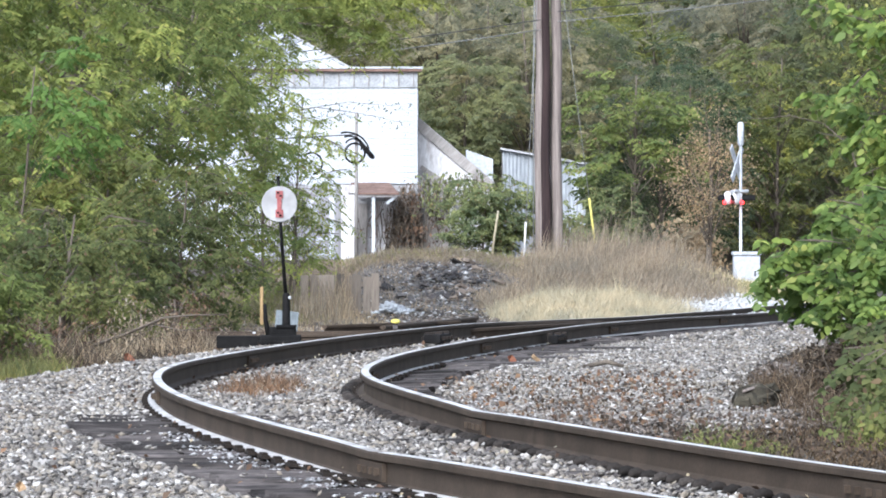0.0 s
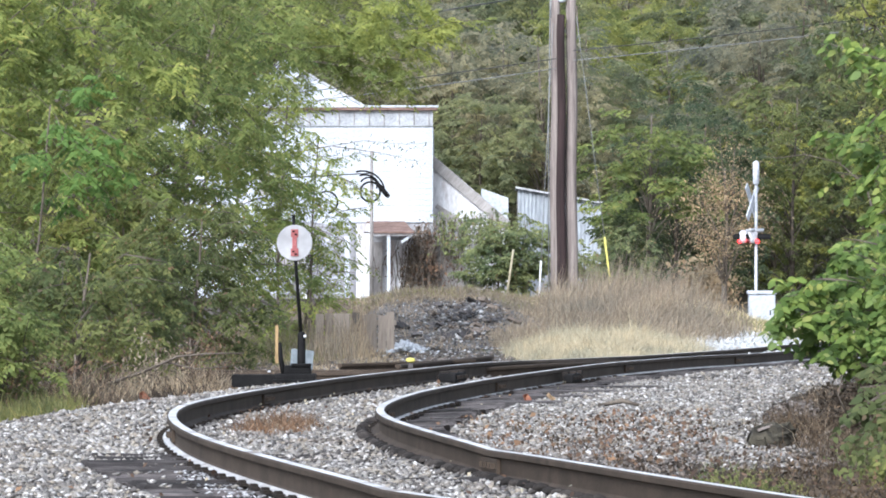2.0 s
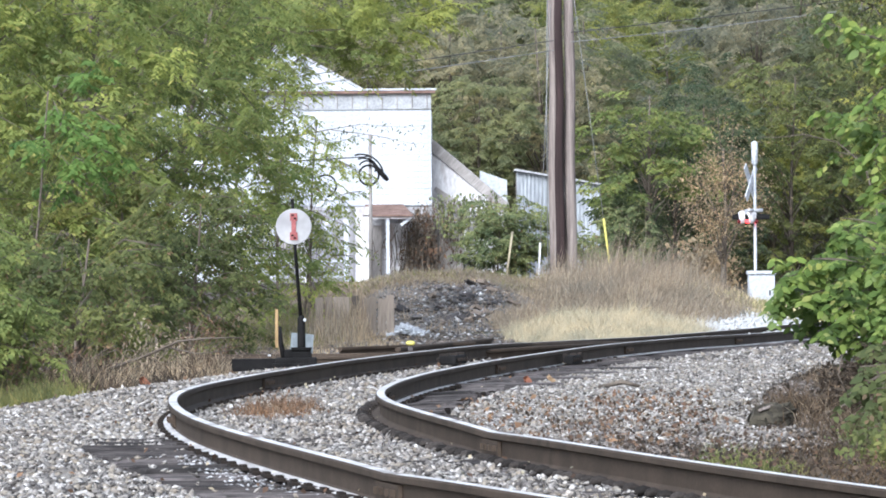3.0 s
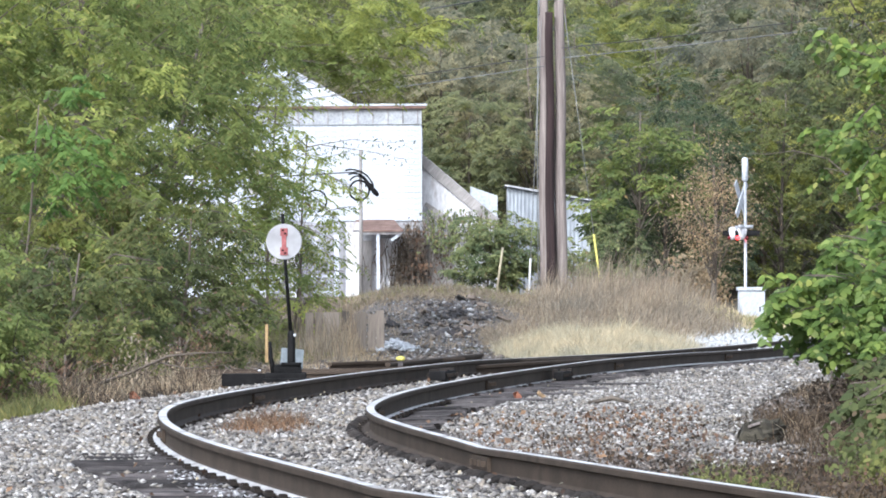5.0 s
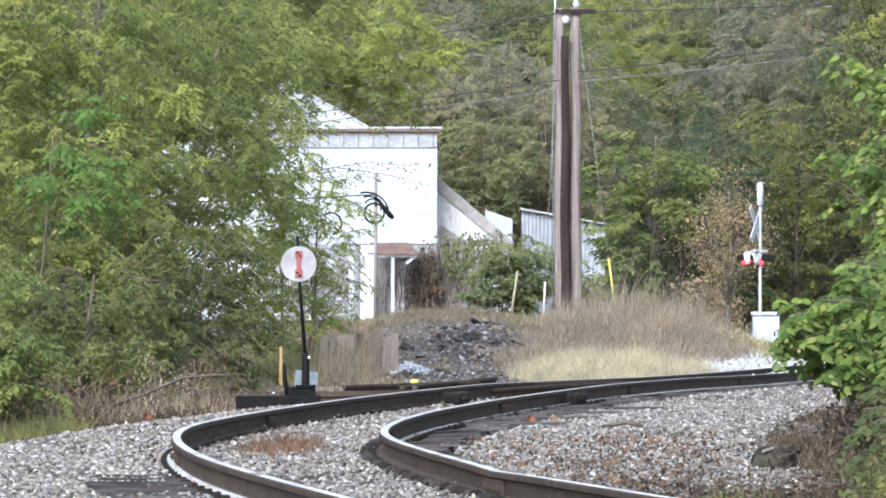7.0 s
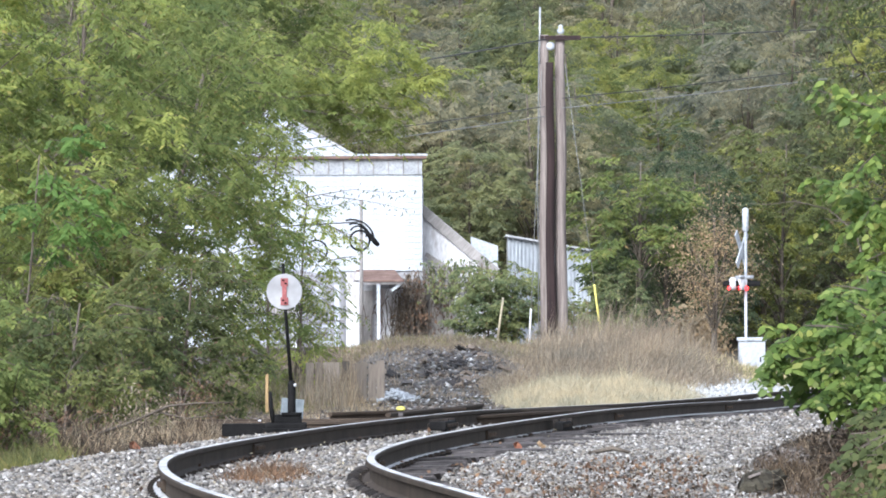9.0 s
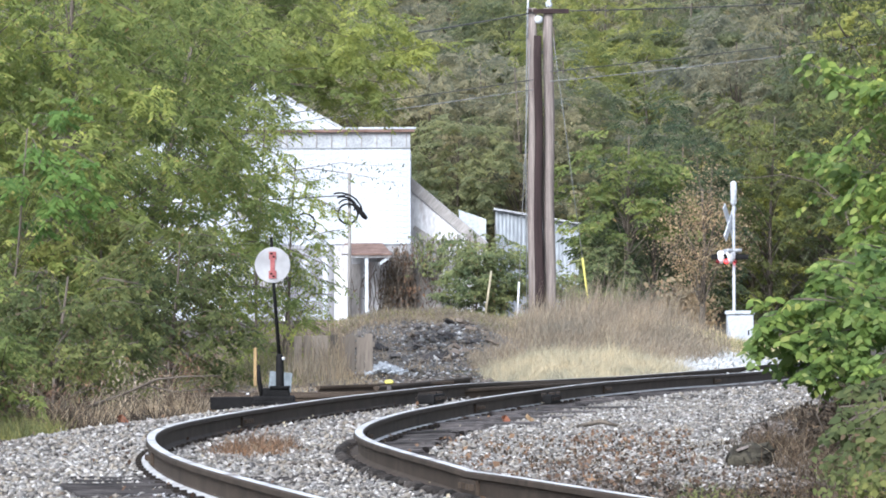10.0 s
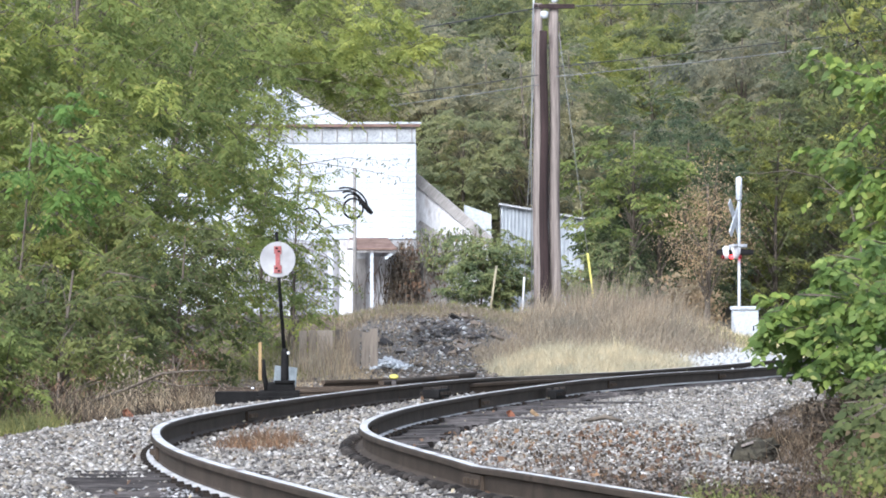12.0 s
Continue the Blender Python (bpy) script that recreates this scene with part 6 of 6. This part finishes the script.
M_LEAF_RED = surface("red_brown_dry_leaf", (0.16, 0.06, 0.035), (0.26, 0.11, 0.06), 20, 0.8, 90, relief=0.0)
M_LEAF_TAN = surface("tan_dry_leaf", (0.30, 0.20, 0.11), (0.42, 0.30, 0.18), 20, 0.8, 90, relief=0.0)
curled_leaf(-3.05, 54.5, 0.15, M_LEAF_RED, "red-brown curled leaf at the ballast edge", 30)
curled_leaf(1.05, 22.6, 0.075, M_LEAF_TAN, "tan curled leaf lying against the rail", 70)
curled_leaf(-1.95, 26.0, 0.06, M_LEAF_TAN, "tan dry leaf on the tie ends", 15)
curled_leaf(0.62, 52.0, 0.10, M_LEAF_RED, "russet dry leaf beside the switch timbers", 15)
curled_leaf(0.85, 52.6, 0.10, M_LEAF_TAN, "pale dry leaf beside the switch timbers", 65)


# a thin branch with a few leaves that hangs before the upper wall
def hanging_branch():
    ob = thing("overhanging_branch", pose(-6.6, 160, gz(-6.6, 160)), "thin overhanging branch with sparse dark leaves", "branch")
    b0 = 1.0 - ob.location.z
    main = [(0, 0, 0), (0.4, 0, 2.8 + b0), (1.6, 0, 3.7 + b0), (3.0, 0, 3.95 + b0), (4.4, 0, 3.75 + b0), (5.5, 0, 3.5 + b0)]
    second = [(3.0, 0, 3.95 + b0), (3.9, 0, 4.1 + b0), (4.8, 0, 4.02 + b0), (5.7, 0, 3.95 + b0)]
    part("stem", tubes("stem", [(main, [0.06, 0.05, 0.03, 0.014, 0.008, 0.004]), (second, [0.010, 0.008, 0.006, 0.003])], M_BARK, 5), ob, "bare grey-brown stem")
    g = np.random.default_rng(71)
    c = []
    for line, n in ((main, 110), (second, 70)):
        P = np.array(line[-4:])
        t = g.uniform(0, 2.999, n)
        k = t.astype(int)
        c.append(P[k] * (1 - (t - k))[:, None] + P[k + 1] * (t - k)[:, None] + g.normal(0, 0.13, (n, 3)) - np.array([0, 0, 0.10]))
    part("leaves", quick_mesh("leaves", leaf_quads(np.concatenate(c), 0.10, 1.4, g, 0.32), 4, M_LEAF_DARK), ob)


hanging_branch()


# ---------- service pole and cable coil before the house ----------
def service_pole():
    x, y = -2.92, 190.0
    ob = thing("service_pole", pose(x, y, gz(x, y)), "slim grey service pole before the house", "pole")
    part("shaft", tubes("shaft", [([(0, 0, 0), (0.01, 0, 5.0)], [0.07, 0.055])], M_GREYWOOD, 10), ob)
    zc = 4.12 - gz(x, y)
    ring = lambda cx, cz, r, a0, a1, n=28: [(cx + r * math.cos(a0 + (a1 - a0) * i / n), -0.16 + 0.03 * math.sin(i), cz + r * math.sin(a0 + (a1 - a0) * i / n)) for i in range(n + 1)]
    coil = part("cable_coil", tubes("cable_coil", [(ring(-0.04, zc + 0.0, 0.33, 0, 6.283), 0.035), (ring(-0.30, zc - 0.05, 0.75, 1.85, 0.25), 0.03), (ring(-0.22, zc + 0.05, 0.52, 1.9, 0.05), 0.03),
                                           (ring(-0.10, zc + 0.20, 0.28, 2.6, -0.3), 0.028)], M_BLACK, 7), ob, "loops of black spare cable")
    part("splice_case", tubes("splice_case", [([(0.14, -0.2, zc + 0.34), (0.3, -0.2, zc + 0.16), (0.52, -0.2, zc - 0.10), (0.60, -0.2, zc - 0.18)], [0.06, 0.085, 0.085, 0.05])], M_BLACK, 10), ob, "black cable splice case")
    part("second_coil", tubes("second_coil", [(ring(-1.5, zc - 0.35, 0.36, -1.4, 2.3), 0.03)], M_BLACK, 7), ob, "hanging loop of black cable")


service_pole()
wire((-2.9, 189.8, 4.75), (-24, 183, 5.2), 0.5, 0.022, M_WIRE, "thin black service line to the house pole")

# bare vine stems climbing the corner of the house
vg = np.random.default_rng(9)
lines = []
for k in range(26):
    x0 = vg.uniform(-2.3, -0.75)
    pts = [(x0, 199.86, 0.4)]
    for q in range(7):
        pts.append((pts[-1][0] + vg.normal(0, 0.10), 199.86 - 0.02 * (k % 3), pts[-1][2] + vg.uniform(0.15, 0.5)))
    lines.append((pts, [0.03 * (1 - 0.1 * q) for q in range(8)]))
tagged(new("climbing_vine", tubes("climbing_vine", lines, M_BARK, 4)), "leafless brown vine stems on the house wall", "vine")


def vine_mat(x0, x1, y, z0, z1, stems, leaves, leaf, mat, seed, label):
    """Vines hanging down a wall: wandering stems with drooping leaves along them."""
    g = np.random.default_rng(seed)
    ob = thing("wall_vine", pose(x0, y, z0), label, "vine", "vines on the house")
    lines, c = [], []
    for k in range(stems):
        p = np.array([g.uniform(0, x1 - x0), g.uniform(-0.08, 0.0), (z1 - z0) * g.uniform(0.7, 1.0)])
        low = (z1 - z0) * g.uniform(0, 0.45)
        pts = [p]
        while pts[-1][2] > low:
            pts.append(pts[-1] + np.array([g.normal(0, 0.07), g.normal(0, 0.02), -g.uniform(0.15, 0.4)]))
        if len(pts) > 1:
            lines.append((pts, [0.022] + [0.016] * (len(pts) - 1)))
            c += [q + g.normal(0, 0.09, 3) for q in pts for _ in range(max(1, leaves // (stems * len(pts))))]
    part("stem", tubes("stem", lines, M_BARK, 4), ob, "thin brown hanging stems")
    c = np.array(c)
    c[:, 1] = -np.abs(c[:, 1])
    c[:, 2] = np.maximum(c[:, 2], 0.05)
    part("leaves", quick_mesh("leaves", leaf_quads(c, leaf, 1.6, g, 0.5), 4, mat), ob)


vine_mat(-1.68, -0.92, 199.7, 0.42, 3.1, 34, 700, 0.13, M_DEADWEED, 81, "dark withered vines hanging at the house corner")
vine_mat(-1.5, 0.1, 199.5, 0.42, 3.3, 30, 420, 0.13, M_LITTER, 82, "brown withered vines over the grey boards")
vine_mat(-0.8, 1.4, 199.2, 2.0, 3.5, 46, 1100, 0.13, M_VINE, 83, "green vines trailing from the lean-to")
vine_mat(-3.3, -1.7, 199.8, 0.42, 2.3, 14, 60, 0.10, M_LITTER, 84, "bare vine stems behind the porch post")

board = new("metal_sheet", box("metal_sheet", (0.30, 0.02, 0.46), (0, 0, 0.23), M_SHEET, 0.01))
board.matrix_basis = pose(-2.06, 73.5, gz(-2.06, 73.5), -8, 6, 10)
tagged(board, "pale grey sheet of metal leaning behind the switch stand", "metal sheet")

# vines over the lean-to, the house corner and the shed
for x, y, h, crown, clumps, per, seed, mat, label in (
        (1.35, 192, 3.2, (0, 0, 1.5, 1.25, 1.0, 1.45), 150, 40, 61, M_VINE, "green vines smothering the lean-to"),
        (2.2, 193, 3.2, (0, 0, 1.5, 1.2, 1.0, 1.5), 105, 40, 62, M_VINE, "leafy vine thicket before the shed"),
        (4.3, 196, 1.9, (0, 0, 0.9, 0.9, 0.9, 0.95), 70, 46, 64, M_VINE, "green bushes before the shed"),
        (5.5, 186, 3.0, (0, 0, 1.5, 0.85, 0.9, 1.5), 90, 44, 65, M_VINE, "green bush beside the pole"),
        (7.8, 182, 1.6, (0, 0, 0.8, 0.9, 0.8, 0.8), 60, 40, 66, M_LEAF_RUST, "brown dying shrub near the crossing")):
    if mat == M_VINE:
        bough_tree("vine_thicket", (x, y, gz(x, y)), (0.1, 0, h * 0.8), crown, int(clumps * 1.25), 0.36, 6, 9, 0.10, mat, seed, label, "thickets by the house", 0.03, 0.55, 0.5, 4, low=0.15)
        continue
    make_tree("vine_thicket", (x, y, gz(x, y)), h, crown, clumps, per, 0.17, mat, seed, 0.05, 0.6, 0.26, label, "thickets by the house", limbs=14, low=0.03)


# ---------- what moves: the lamps flash in turn ----------
def motions():
    for lens, first in SIGNAL_LENSES:
        rows, lit = [], first
        rest = lens.matrix_basis.copy()
        rows.append((0.0, rest @ pose(0, 0, 0, 0, 0, 0 if lit else 180)))
        t, angle = 0.05, 0 if lit else 180
        while t < 11.95:
            rows.append((t - 0.02, rest @ pose(0, 0, 0, 0, 0, angle)))
            rows.append((t + 0.015, rest @ pose(0, 0, 0, 0, 0, angle + 60)))
            rows.append((t + 0.05, rest @ pose(0, 0, 0, 0, 0, angle + 120)))
            rows.append((t + 0.085, rest @ pose(0, 0, 0, 0, 0, angle + 180)))
            angle += 180
            t += 0.594
        rows.append((12.0, rest @ pose(0, 0, 0, 0, 0, angle)))
        walk(lens, rows)


motions()
